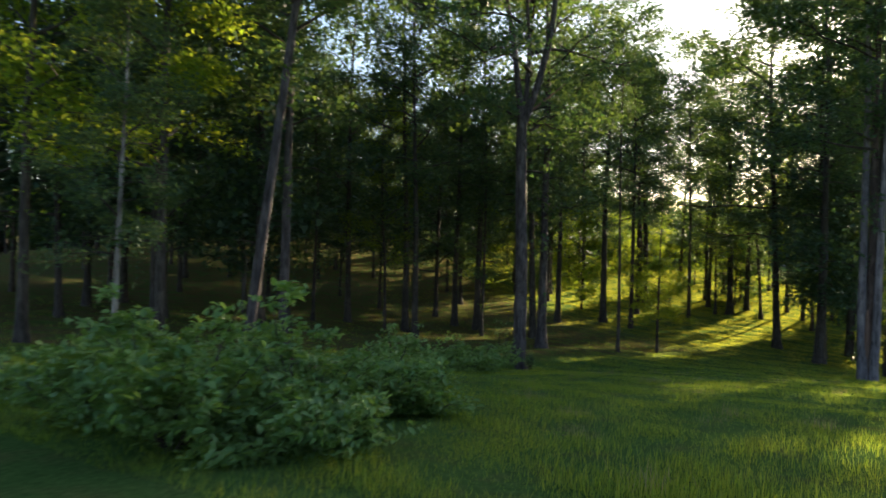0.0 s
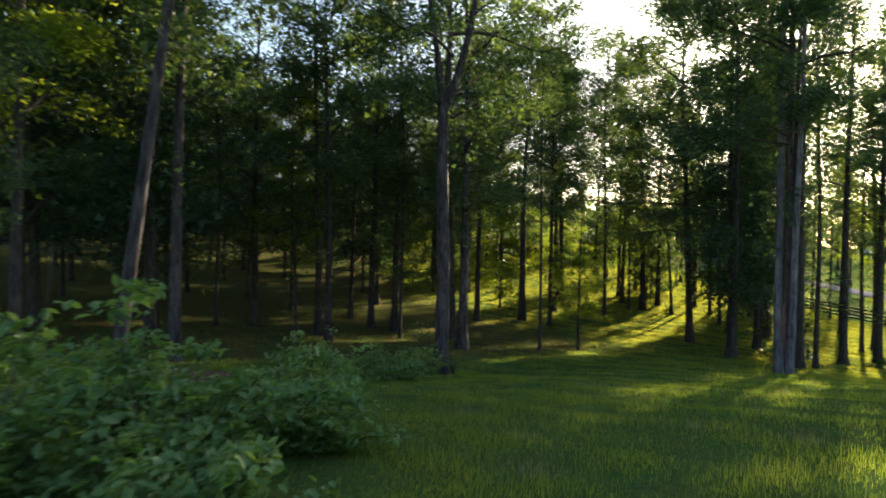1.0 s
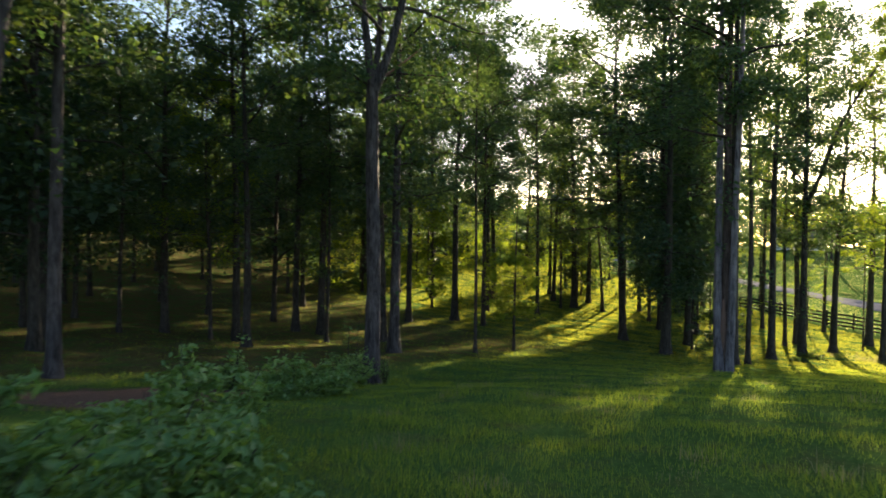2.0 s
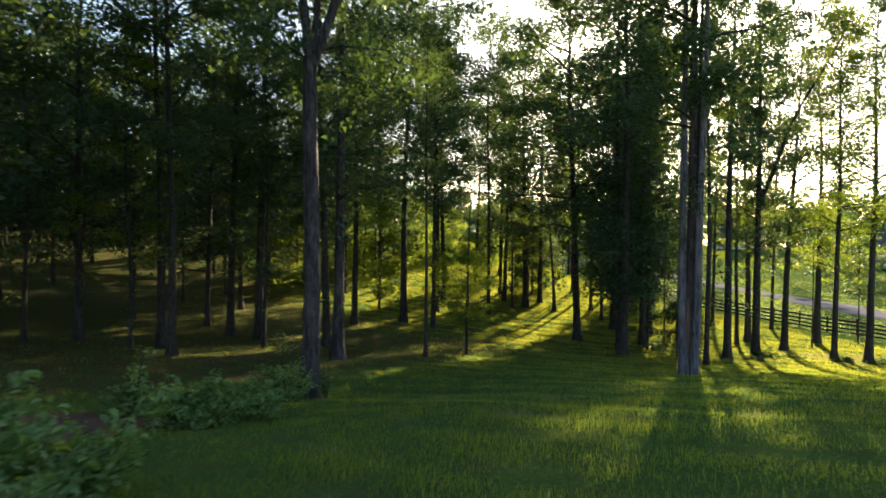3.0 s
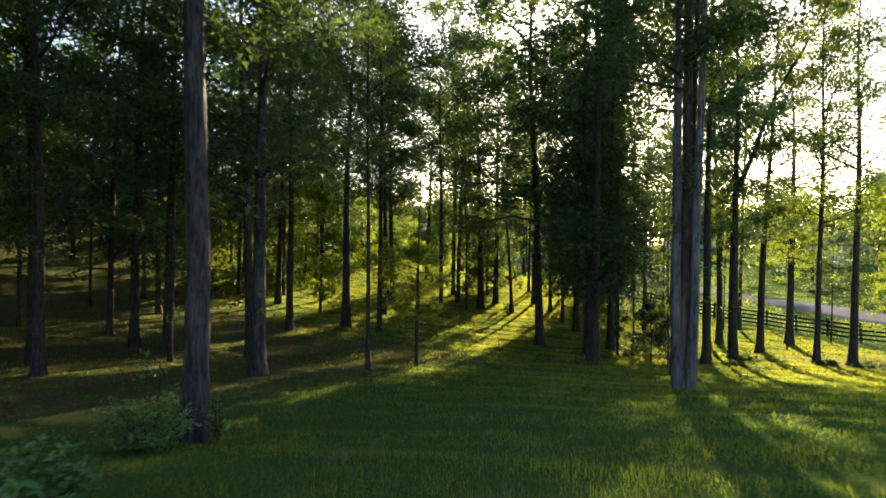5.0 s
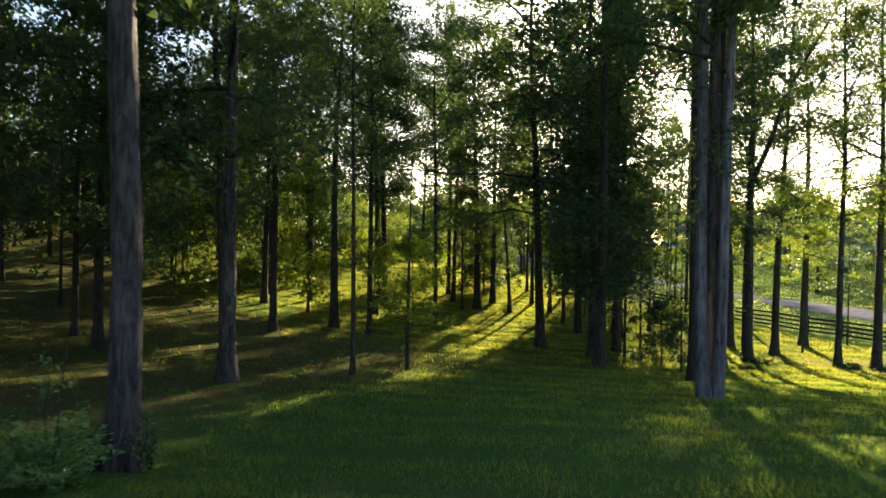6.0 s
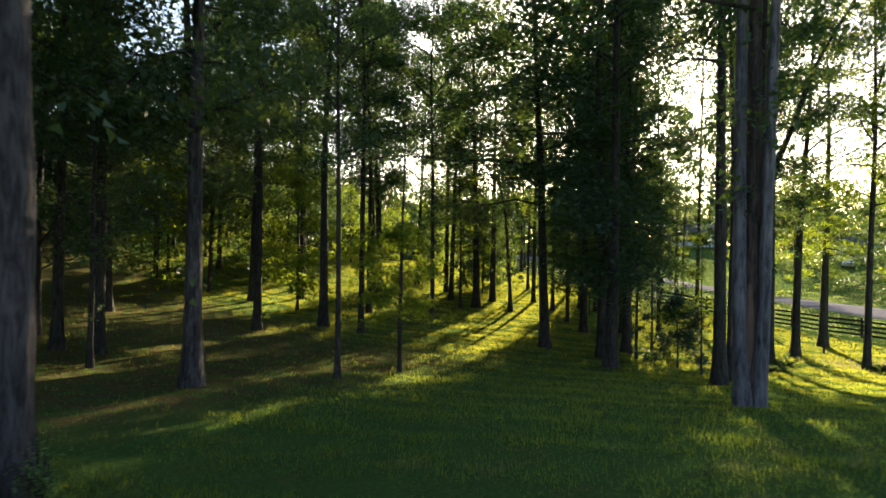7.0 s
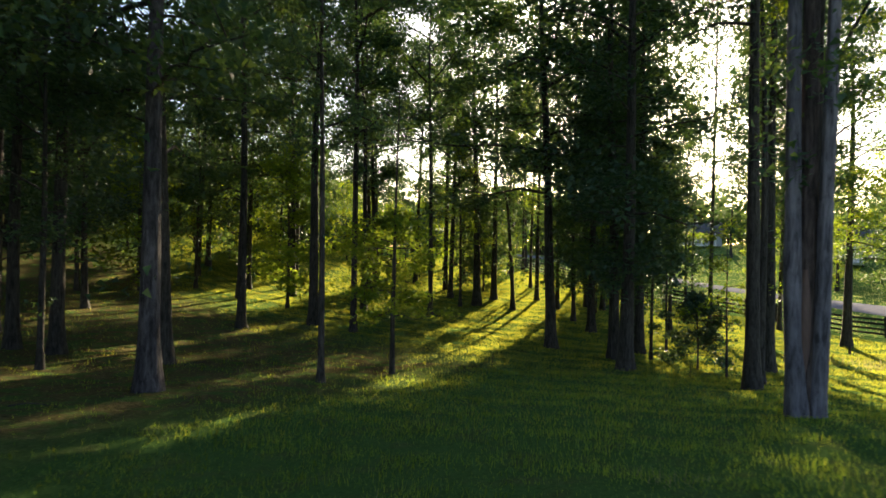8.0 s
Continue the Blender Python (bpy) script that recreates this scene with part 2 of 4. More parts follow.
def leaf_folded(centres, size, rng, width=0.55):
    """A pointed leaf of two folded halves, for shrubs close by."""
    n = len(centres)
    az = rng.uniform(0, 2 * np.pi, n)
    tilt = rng.normal(0.1, 0.5, n)
    way = np.stack([np.cos(az) * np.cos(tilt), np.sin(az) * np.cos(tilt), np.sin(tilt)], 1)
    up = np.stack([rng.normal(0, 0.4, n), rng.normal(0, 0.4, n), np.ones(n)], 1)
    side = np.cross(way, up)
    side /= np.linalg.norm(side, axis=1)[:, None]
    nor = np.cross(side, way)
    s = (size * rng.uniform(0.6, 1.35, n))[:, None]
    base, tip = centres - way * s * 0.5, centres + way * s * 0.5 - nor * s * 0.16
    a1, a2 = centres - way * s * 0.2 + nor * s * 0.04, centres + way * s * 0.18 + nor * s * 0.02
    l1, l2 = a1 + side * s * width * 0.46 + nor * s * 0.08, a2 + side * s * width * 0.4 + nor * s * 0.05
    r1, r2 = a1 - side * s * width * 0.46 + nor * s * 0.08, a2 - side * s * width * 0.4 + nor * s * 0.05
    v = np.stack([base, tip, l1, l2, r1, r2], 1).reshape(-1, 3)
    o = (np.arange(n) * 6)[:, None]
    f = np.concatenate([o + np.array([[0, 1, 3, 2]]), o + np.array([[0, 4, 5, 1]])])
    return v, f


# ---------------------------------------------------------------- ground sheet
def spread(lo, hi, c, n, k):
    u = np.linspace(-1, 1, n)
    w = np.sinh(k * u) / np.sinh(k)
    return np.where(w < 0, c + (c - lo) * w, c + (hi - c) * w)


gx, gy = spread(-1500, 1600, 14, 191, 5.2), spread(-1500, 1600, 28, 205, 5.2)
GX, GY = np.meshgrid(gx, gy, indexing="ij")
gv = np.stack([GX, GY, heights(GX, GY)], 2).reshape(-1, 3)
gi = np.arange(len(gx) * len(gy)).reshape(len(gx), len(gy))
gf = np.stack([gi[:-1, :-1], gi[1:, :-1], gi[1:, 1:], gi[:-1, 1:]], 2).reshape(-1, 4)
ground = put("ground", mesh_of("ground", gv, gf, GROUND, True))
tagged(ground, "rough green grass ground sloping into a shallow wooded valley", "ground", kind="structure")


# ---------------------------------------------------------------- road
def smooth_line(pts, step):
    P = np.asarray(pts, float)
    t = np.arange(len(P))
    u = np.linspace(0, len(P) - 1, 40 * (len(P) - 1))
    out = []
    for k in range(P.shape[1]):
        m = np.gradient(P[:, k])
        i = np.clip(u.astype(int), 0, len(P) - 2)
        s = u - i
        out.append((2 * s**3 - 3 * s**2 + 1) * P[i, k] + (s**3 - 2 * s**2 + s) * m[i] + (-2 * s**3 + 3 * s**2) * P[i + 1, k] + (s**3 - s**2) * m[i + 1])
    Q = np.stack(out, 1)
    L = np.concatenate([[0], np.cumsum(np.linalg.norm(np.diff(Q, axis=0), axis=1))])
    s = np.arange(0, L[-1], step)
    return np.stack([np.interp(s, L, Q[:, k]) for k in range(P.shape[1])], 1)


line = smooth_line([(66, 5), (62, 30), (62, 46), (65, 58), (69, 70), (70, 84), (66, 104), (60, 130)], 1.5)
tang = np.gradient(line, axis=0)
tang /= np.linalg.norm(tang, axis=1)[:, None]
norm2 = np.stack([-tang[:, 1], tang[:, 0]], 1)
rv, rf = [], []
offs = (-3.1, -2.9, -1.5, 0, 1.5, 2.9, 3.1)
for p, q in zip(line, norm2):
    for o in offs:
        x, y = p + q * o
        rv.append((x, y, ground_at(x, y) + (0.07 - 0.01 * abs(o) if abs(o) < 3 else -0.12)))
k = len(offs)
for i in range(len(line) - 1):
    for j in range(k - 1):
        rf.append((i * k + j, i * k + j + 1, (i + 1) * k + j + 1, (i + 1) * k + j))
tagged(put("road", mesh_of("road", rv, rf, ROAD, True)), "narrow worn grey asphalt lane across the lawn", "road", kind="structure")


# ---------------------------------------------------------------- trees
def trunk_mesh(height, diam, seed, bend=0.25, segs=10, top=0.12, flare=1.7, material=None, steps=None):
    rng = np.random.default_rng(seed)
    n = steps or max(9, int(height / 1.1))
    u = np.linspace(0, 1, n) ** 1.25
    z = u * height
    ph = rng.uniform(0, 6.28, 4)
    x = bend * (np.sin(u * 4.2 + ph[0]) - np.sin(ph[0])) * u + 0.25 * bend * np.sin(u * 11 + ph[1]) * u
    y = bend * (np.sin(u * 3.6 + ph[2]) - np.sin(ph[2])) * u + 0.25 * bend * np.sin(u * 9 + ph[3]) * u
    r = diam / 2 * (1 - (1 - top) * u) * (1 + (flare - 1) * np.exp(-z / (diam * 0.9)))
    P = np.stack([x, y, z - 0.25 * (u == 0)], 1)
    v, f = tube(P, r, segs, rough=0.07, rng=rng)
    return mesh_of("trunk", v, f, material or BARK, True), P


def crown_parts(seed, H, z0, z1, radius, limbs, twigs, clumps, per, leaf, material, rise=(0.3, 1.0), spread_c=0.7, shape=0.7, bark=None, fine=True, foot=1.0, fringe=0, droop=0.22, low=0.4):
    """Limbs and leaves of one tree, as two meshes: arching limbs, side branches on both hands, loose leaf sprays along them."""
    rng = np.random.default_rng(seed)
    wood, cents, each, share = [], [], [], []
    for i in range(limbs):
        first = len(wood)
        u = (i + rng.uniform(0, 1)) / limbs
        z = z0 + (z1 - z0) * u
        az = i * 2.4 + rng.uniform(-0.7, 0.7)
        L = radius * (math.sin(math.pi * (0.16 + 0.84 * u) ** shape) * 0.75 + 0.3) * rng.uniform(0.5, 1.3) * (foot + (1 - foot) * u)
        el = rise[0] + (rise[1] - rise[0]) * u + rng.uniform(-0.25, 0.25)
        d = np.array([math.cos(az) * math.cos(el), math.sin(az) * math.cos(el), math.sin(el)])
        s = np.linspace(0, 1, 5)
        wob = rng.normal(0, 0.08 * L, (5, 3)) * s[:, None]
        pts = np.array([0, 0, z]) + d * (L * s)[:, None] + wob + np.array([0, 0, -droop * L]) * (s**2.5)[:, None]
        r0 = 0.012 * L + (0.014 if H > 10 else 0.004)
        wood.append(tube(pts, r0 * (1 - 0.85 * s), 5))
        full = rng.choice((0.55, 0.9, 1.1, 1.35))
        for j in range(twigs):
            f = 0.22 + 0.78 * (j + rng.uniform(0, 1)) / twigs
            k = min(3, int(f * 4))
            p = pts[k] + (pts[k + 1] - pts[k]) * (f * 4 - k)
            az2 = az + (-1, 1)[j % 2] * rng.uniform(0.35, 1.4)
            l2 = L * rng.uniform(0.25, 0.5)
            d2 = np.array([math.cos(az2), math.sin(az2), rng.uniform(-0.35, 0.6)])
            e = p + d2 * l2
            if fine:
                wood.append(tube(np.array([p, (p + e) / 2 + rng.normal(0, 0.06, 3), e]), [r0 * 0.35, r0 * 0.22, r0 * 0.08], 3))
            for c in range(clumps):
                cents.append(p + d2 * l2 * (0.2 + 0.95 * (c + rng.uniform(0, 1)) / clumps) + rng.normal(0, 0.25, 3) * spread_c)
                share.append(full * rng.choice((0.3, 0.8, 1.1, 1.6)))
        each.append(join(wood[first:]))
    for i in range(fringe):
        az, z = rng.uniform(0, 6.28), rng.uniform(low * z0, z1)
        cents.append(np.array([math.cos(az), math.sin(az), 0]) * rng.uniform(0.3, 1.0) + np.array([0, 0, z]))
        share.append(rng.uniform(0.3, 1.0))
    C, share = np.array(cents), np.array(share)
    C = np.repeat(C, np.maximum(2, per * share).astype(int), axis=0)
    way = rng.normal(0, 1, C.shape)
    way /= np.linalg.norm(way, axis=1)[:, None]
    pts = C + way * (rng.uniform(0, 1, (len(C), 1)) ** 0.45) * np.array([1.35, 1.35, 0.95]) * spread_c
    v, f = leaf_tris(pts, leaf, rng)
    wv, wf = join(wood)
    singles = [mesh_of("limb", a, b, bark or BARK, True) for a, b in each]
    return (mesh_of("branchwork", wv, wf, bark or BARK, True), singles), mesh_of("crown", v, f, material)


def put_crown(base, kind, m, apart=True):
    """Hangs the limbs, one by one on trees close by, and the leaves on a tree."""
    (whole, singles), leaves = kind
    if apart:
        for me in singles:
            put("limb", me, base, m)
    else:
        put("branchwork", whole, base, m)
    put("crown", leaves, base, m)


H0 = 24.0
TALL = [crown_parts(100 + i, H0, 5.6 + 0.7 * i, 23.7, 4.6, 25, 5, 3, 40, 0.215, LEAF, fringe=22) for i in range(4)]
SPARSE = [crown_parts(120 + i, H0, 5.0 + i, 23.7, 3.4, 24, 4, 3, 28, 0.2, (LEAF, LEAF_BRIGHT)[i % 2], spread_c=0.6, fringe=16) for i in range(3)]
HIGH = [crown_parts(130 + i, H0, 7.0 + i, 23.7, 3.6, 24, 4, 3, 42, 0.2, LEAF, spread_c=0.6, fringe=26) for i in range(3)]
AIRY = [crown_parts(150 + i, H0, 7.5 + i, 23.7, 3.9, 25, 4, 3, 35, 0.19, (LEAF, LEAF_BRIGHT, LEAF)[i], spread_c=0.62, fringe=26, low=0.75) for i in range(3)]
# crown in the brighter leaf copy, its sunlight put into the colour
SUNNY = [crown_parts(170, H0, 5.5, 23.7, 4.4, 25, 5, 3, 36, 0.2, LEAF_BRIGHT, fringe=14)]
CREST = [crown_parts(155 + i, H0, 10.4 + 0.8 * i, 23.7, 4.8, 22, 5, 3, 32, 0.22, LEAF, spread_c=0.75, fringe=10) for i in range(2)]
LEAFY = [crown_parts(140 + i, H0, 2.6, 23.7, 4.6, 36, 5, 3, 20, 0.225, (LEAF, LEAF_DARK, LEAF)[i], rise=(0.0, 0.9), foot=0.55, fringe=24) for i in range(3)]
FAR = [crown_parts(160 + i, H0, 2.8 + 1.2 * i, 23.7, 4.9, 26, 4, 2, 33, 0.36, (LEAF, LEAF_DARK, LEAF_DARK)[i], spread_c=0.9, fine=False) for i in range(3)]
LOWFAR = [crown_parts(180 + i, 9.0, 0.9, 8.7, 2.6, 18, 4, 2, 32, 0.24, (LEAF, LEAF_BRIGHT, LEAF_BRIGHT)[i], spread_c=0.6, fine=False, rise=(0.1, 0.9)) for i in range(3)]
count = [0]


def tree(x, y, diam, height=24.0, crown="tall", lean=(0, 0), turn=None, bend=0.25, label="", bark=None, segs=10, wide=1.0, group="woodland trees", up=0.0, sink=0.0):
    """A tree with its trunk, limbs and crown; lean: degrees towards x and y."""
    count[0] += 1
    i = count[0]
    kinds = {"tall": TALL, "sparse": SPARSE, "high": HIGH, "airy": AIRY, "crest": CREST, "sunny": SUNNY, "leafy": LEAFY, "far": FAR, "low": LOWFAR}[crown]
    h0 = 9.0 if crown == "low" else H0
    base = new("tree")
    base.matrix_world = pose(x, y, ground_at(x, y) - sink, -lean[1], lean[0], 0)
    tagged(base, label or {"tall": "tall straight hardwood with grey-brown bark and high leafy crown", "sparse": "slender woodland tree with thin bare trunk and sparse leaves",
                           "high": "slender bare-trunked tree with a leafy crown high up", "sunny": "broad tree with leaves coloured a sunlit yellow-green", "crest": "tall bare trunk with a broad dark crown far up", "airy": "slender tree with thin backlit leaves along its trunk",
                           "leafy": "dark densely leaved tree with foliage down its trunk", "far": "tall woodland tree deep in the shaded grove",
                           "low": "small understorey tree with bright sunlit leaves"}[crown], "tree", group)
    me, axis = trunk_mesh(height * 0.96 + up, diam, 1000 + i, bend, segs, material=bark)
    put("trunk", me, base)
    s = height / h0
    rz = (i * 137.5) % 360 if turn is None else turn
    m = pose(0, 0, up, 0, 0, rz) @ Matrix.Diagonal((s * wide, s * wide, s, 1))
    put_crown(base, kinds[i % len(kinds)], m, crown not in ("far", "low"))
    return base


# trees that stand singly in the open part of the grove
tree(13.5, 53.4, 0.55, 26, "crest", wide=0.95)
tree(27.9, 61.8, 0.6, 25, "crest", wide=1.15)
tree(29.6, 59.2, 0.34, 13, "sparse", lean=(-3, 0), bend=0.5, wide=0.7, up=1.0)
tree(34.4, 63.6, 0.36, 24, "crest", wide=0.9)
tree(30.7, 64.3, 0.5, 24, "crest", wide=1.0)
tree(23.6, 44.8, 0.54, 26, "tall", lean=(-2.2, 0), bend=0.3, wide=1.5)
tree(9.5, 52.2, 0.46, 26, "crest", wide=0.9)
tree(15.0, 68.1, 0.44, 25, "crest")
tree(15.1, 50.9, 0.36, 25, "high", wide=1.2, up=2.5)
tree(18.4, 60.2, 0.4, 25, "crest")
tree(22.3, 57.6, 0.34, 25, "crest", wide=0.9)
tree(10.1, 36.4, 0.2, 17, "high", bend=0.1, wide=0.6, up=2.0)
tree(29.2, 70.8, 0.42, 24, "high", wide=0.55, up=4.0)
tree(24.0, 75.0, 0.4, 25, "tall", wide=0.8)
tree(33.5, 76.0, 0.36, 14, "leafy", wide=1.35)
tree(26.3, 61.4, 0.24, 14, "sparse")
tree(30.0, 50.2, 0.5, 24, "leafy", wide=1.0)
tree(31.5, 54.2, 0.3, 22, "leafy", wide=0.9)
tree(37.0, 58.2, 0.4, 22, "leafy", wide=0.9)
tree(40.5, 62.5, 0.4, 22, "leafy")
tree(36.6, 59.8, 0.36, 20, "leafy", wide=0.8)
tree(22.4, 37.7, 0.56, 24, "leafy", wide=1.2, up=1.0)
tree(24.6, 41.2, 0.5, 25, "leafy", wide=1.25, up=0.8)
tree(27.5, 42.9, 0.46, 25, "leafy", wide=0.65)
tree(31.5, 47.6, 0.46, 25, "leafy", wide=0.85)
tree(34.4, 51.6, 0.4, 25, "tall", wide=0.65)
tree(42.0, 61.2, 0.4, 22, "tall", wide=0.55)
# thin crowns added to break the light on the clearing
tree(38.4, 71.2, 0.3, 21, "airy", wide=0.6)
tree(43.4, 76.4, 0.3, 22, "airy", wide=0.6)
# a broader crown added so that the near slope lies in shade
tree(41.5, 68.6, 0.4, 24, "crest", wide=0.85)
# the far side of the clearing
tree(40.4, 79.0, 0.4, 23, "tall", wide=0.5)
tree(43.3, 83.4, 0.44, 23, "tall", wide=0.6)
tree(36.0, 86.5, 0.42, 24, "tall", wide=0.7)
tree(47.5, 88.0, 0.4, 23, "tall", wide=0.55)
tree(50.0, 91.5, 0.4, 23, "tall", wide=0.75)
tree(39.5, 91.0, 0.4, 23, "tall", wide=1.0)
# the thick belt behind the dark trees, mostly unseen, added to block the sun
for x, y in ((45.5, 69.5), (51.5, 74.5), (56, 81), (44.5, 67), (48.5, 72.5), (42.5, 65)):
    tree(x, y, 0.4, 22 + (x * 7) % 3, "leafy", wide=1.0)
tree(32.6, 49.4, 0.5, 24, "tall", wide=0.7)
tree(33.5, 59.2, 0.34, 21, "leafy", wide=0.55)
# the row towards the fence
tree(22.6, 32.0, 0.45, 25, "airy", lean=(-1.0, 0), up=3.5, wide=0.8)
tree(24.6, 33.4, 0.28, 19, "airy", up=5.5, wide=0.6)
tree(33.9, 39.7, 0.2, 18, "airy")
tree(28.9, 36.6, 0.46, 23, "airy", up=3.5, wide=0.8)
tree(37.6, 44.0, 0.46, 22, "airy", wide=0.75)
tree(36.0, 43.4, 0.3, 19, "airy", wide=0.7)
tree(37.3, 40.4, 0.46, 23, "airy", lean=(1.0, 0))
tree(36.5, 35.9, 0.36, 22, "airy", lean=(1.0, 0))
tree(38.3, 35.0, 0.46, 23, "airy", lean=(1.4, 0))
tree(43.3, 43.1, 0.52, 22, "airy")
# high crowns over the gap by the fence, added to shade the near grass
tree(40.2, 50.6, 0.3, 24, "crest", wide=0.7, up=5.0)
tree(45.0, 49.0, 0.3, 23, "crest", wide=0.75, up=4.5)
tree(45.2, 58.0, 0.22, 15, "airy", wide=1.2, up=2.5)
tree(46.0, 61.5, 0.34, 25, "crest", wide=0.8, up=5.5)
# low leafy tree added to cast shade on the grass before it
tree(36.3, 50.2, 0.26, 13, "leafy", wide=1.15)
# the foot of the hill: trees added to shade the ground on the left
for x, y in ((8, 70), (12.5, 75.5), (4, 72.5), (16, 81), (0.5, 66)):
    tree(x, y, 0.3, 16 + (x * 5) % 3, "far", bend=0.4)
# trees on the slope to the side of the path
tree(5.5, 35.0, 0.52, 25, "tall", segs=16, bark=BARK_PALE)
tree(5.9, 41.3, 0.46, 24, "tall", lean=(-1, 0))
tree(2.4, 43.5, 0.5, 24, "tall")
tree(0.9, 44.5, 0.44, 24, "high")
tree(2.5, 39.6, 0.2, 16, "sparse")
tree(-1.5, 35.3, 0.38, 24, "high")
tree(-2.2, 38.5, 0.42, 24, "high")
tree(-5.9, 40.0, 0.4, 24, "tall")
tree(-3.4, 38.0, 0.2, 15, "sparse")
tree(-7.8, 38.7, 0.22, 16, "sparse")
tree(-5.4, 21.8, 0.36, 23, "tall", segs=14, bark=BARK_PALE, turn=40)
tree(-9.7, 33.9, 0.55, 25, "leafy")
tree(-8.2, 18.5, 0.3, 20, "sunny", bend=0.3)
tree(-11.2, 17.0, 0.3, 19, "sunny", bend=0.3)
tree(-4.35, 14.1, 0.25, 20, "tall", lean=(7.0, -2.0), bend=0.2, segs=16, bark=BARK_PALE, up=1.5, label="leaning pale grey hardwood trunk rising behind the shrubs")
tree(-6.8, 13.2, 0.14, 9, "tall", lean=(1.2, 0), bend=0.1, bark=BARK_WHITE, label="thin whitish tree trunk with few leaves behind shrubs")


def forked_tree(x, y):
    """A big bare trunk that parts into three stems ten metres up."""
    rng = np.random.default_rng(7)
    base = new("tree")
    base.matrix_world = pose(x, y, ground_at(x, y) - 0.1)
    tagged(base, "large grey-brown hardwood trunk forking into bare stems high up", "tree", "woodland trees")
    z = np.linspace(0, 1, 26) ** 1.3 * 9.9
    r = 0.25 * (1 - 0.022 * z) * (1 + 0.75 * np.exp(-z / 0.55))
    P = np.stack([0.06 * np.sin(z * 0.5), 0.05 * np.sin(z * 0.4 + 1), z], 1)
    v, f = tube(P, r, 22, rough=0.09, rng=rng)
    put("trunk", mesh_of("trunk", v, f, BARK_PALE, True), base)
    top = P[-1]
    for dx, dy, r0, n in ((-1.1, 0.2, 0.14, 9.5), (2.1, -0.1, 0.15, 10.5), (0.35, 0.9, 0.11, 9.0)):
        s = np.linspace(0, 1, 9)
        Q = top + np.stack([dx * (s**0.7) + 0.12 * np.sin(s * 7), dy * s, n * s - 0.35 * (s == 0)], 1)
        v, f = tube(Q, r0 * (1 - 0.75 * s), 12, rough=0.06, rng=rng)
        put("stem", mesh_of("stem", v, f, BARK_PALE, True), base)
    s = np.linspace(0, 1, 6)
    Q = top + np.stack([1.7 * s, 0.3 * s, 0.1 + 1.35 * s**1.2], 1)
    v, f = tube(Q, 0.055 * (1 - 0.7 * s), 7, rough=0.05, rng=rng)
    put("broken_branch", mesh_of("broken_branch", v, f, BARE_WOOD, True), base)
    # three buttress roots
    for az in (3.4, 1.2, 5.2):
        s = np.linspace(0, 1, 6)
        Q = np.stack([math.cos(az) * (0.14 + 0.7 * s), math.sin(az) * (0.14 + 0.7 * s), 0.75 * (1 - s) ** 2 - 0.1 * s], 1)
        v, f = tube(Q, 0.13 * (1 - 0.6 * s), 8, rough=0.06, rng=rng)
        put("root", mesh_of("root", v, f, BARK_PALE, True), base)
    # a loose slip of torn bark leaning on the foot
    s = np.linspace(0, 1, 6)
    Q = np.stack([-0.62 + 0.38 * s, 0.1 - 0.06 * s, 0.05 + 1.0 * s**0.8], 1)
    v, f = tube(Q, 0.022 * (1 - 0.6 * s), 6, rough=0.05, rng=rng)
    put("torn_bark", mesh_of("torn_bark", v, f, BARK_ASH, True), base, label="grey slip of torn bark")
    m = pose(0.3, 0.2, 0, 0, 0, 60) @ Matrix.Diagonal((0.85, 0.85, 1.0, 1))
    m = pose(0, 0, 2.5) @ m
    put_crown(base, TALL[1], m)


def clustered_tree(x, y):
    """Four stems grown together at the foot."""
    rng = np.random.default_rng(11)
    base = new("tree")
    base.matrix_world = pose(x, y, ground_at(x, y) - 0.08)
    tagged(base, "big multi-stemmed hardwood with several grey trunks fused at the foot", "tree", "woodland trees")
    for o, back, r0, lean, h, mat in ((-0.24, 0.0, 0.185, -0.006, 25, BARK_ASH), (0.02, 0.12, 0.2, 0.0, 25, BARK_RED), (0.3, 0.02, 0.165, 0.010, 24, BARK_ASH), (0.14, 0.36, 0.12, 0.004, 22, BARK)):
        bx, by = o * 0.6 + back * 0.8, -o * 0.8 + back * 0.6
        u = np.linspace(0, 1, 26) ** 1.4
        z = u * h
        pull = 1 - 0.42 * np.exp(-z / 1.1)
        P = np.stack([bx * pull + lean * z * 0.6 + 0.05 * np.sin(z * 0.35 + o * 9), by * pull - lean * z * 0.8 + 0.05 * np.sin(z * 0.3 + o * 5), z - 0.1], 1)
        r = r0 * (1 - 0.8 * u) * (1 + 0.55 * np.exp(-z / 0.5))
        v, f = tube(P, r, 18, rough=0.08, rng=rng)
        put("trunk", mesh_of("trunk", v, f, mat, True), base)
    # a strip where the bark has come away from the middle stem
    s = np.linspace(0, 1, 8)
    Q = np.stack([0.03 - 0.13 * 0.8 + 0.02 * s, 0.1 - 0.13 * 0.6 - 0.02 * s, 0.8 + 2.3 * s], 1)
    v, f = tube(Q, 0.115 * np.sin(np.pi * (0.08 + 0.84 * s)) + 0.015, 10, rough=0.05, rng=rng)
    put("bare_strip", mesh_of("bare_strip", v, f, BARE_WOOD, True), base, label="reddish strip of bare wood")
    for kind, rz, up in ((HIGH[0], 20, 2.0), (HIGH[2], 140, 1.0)):
        put_crown(base, kind, pose(0, 0, up, 0, 0, rz))




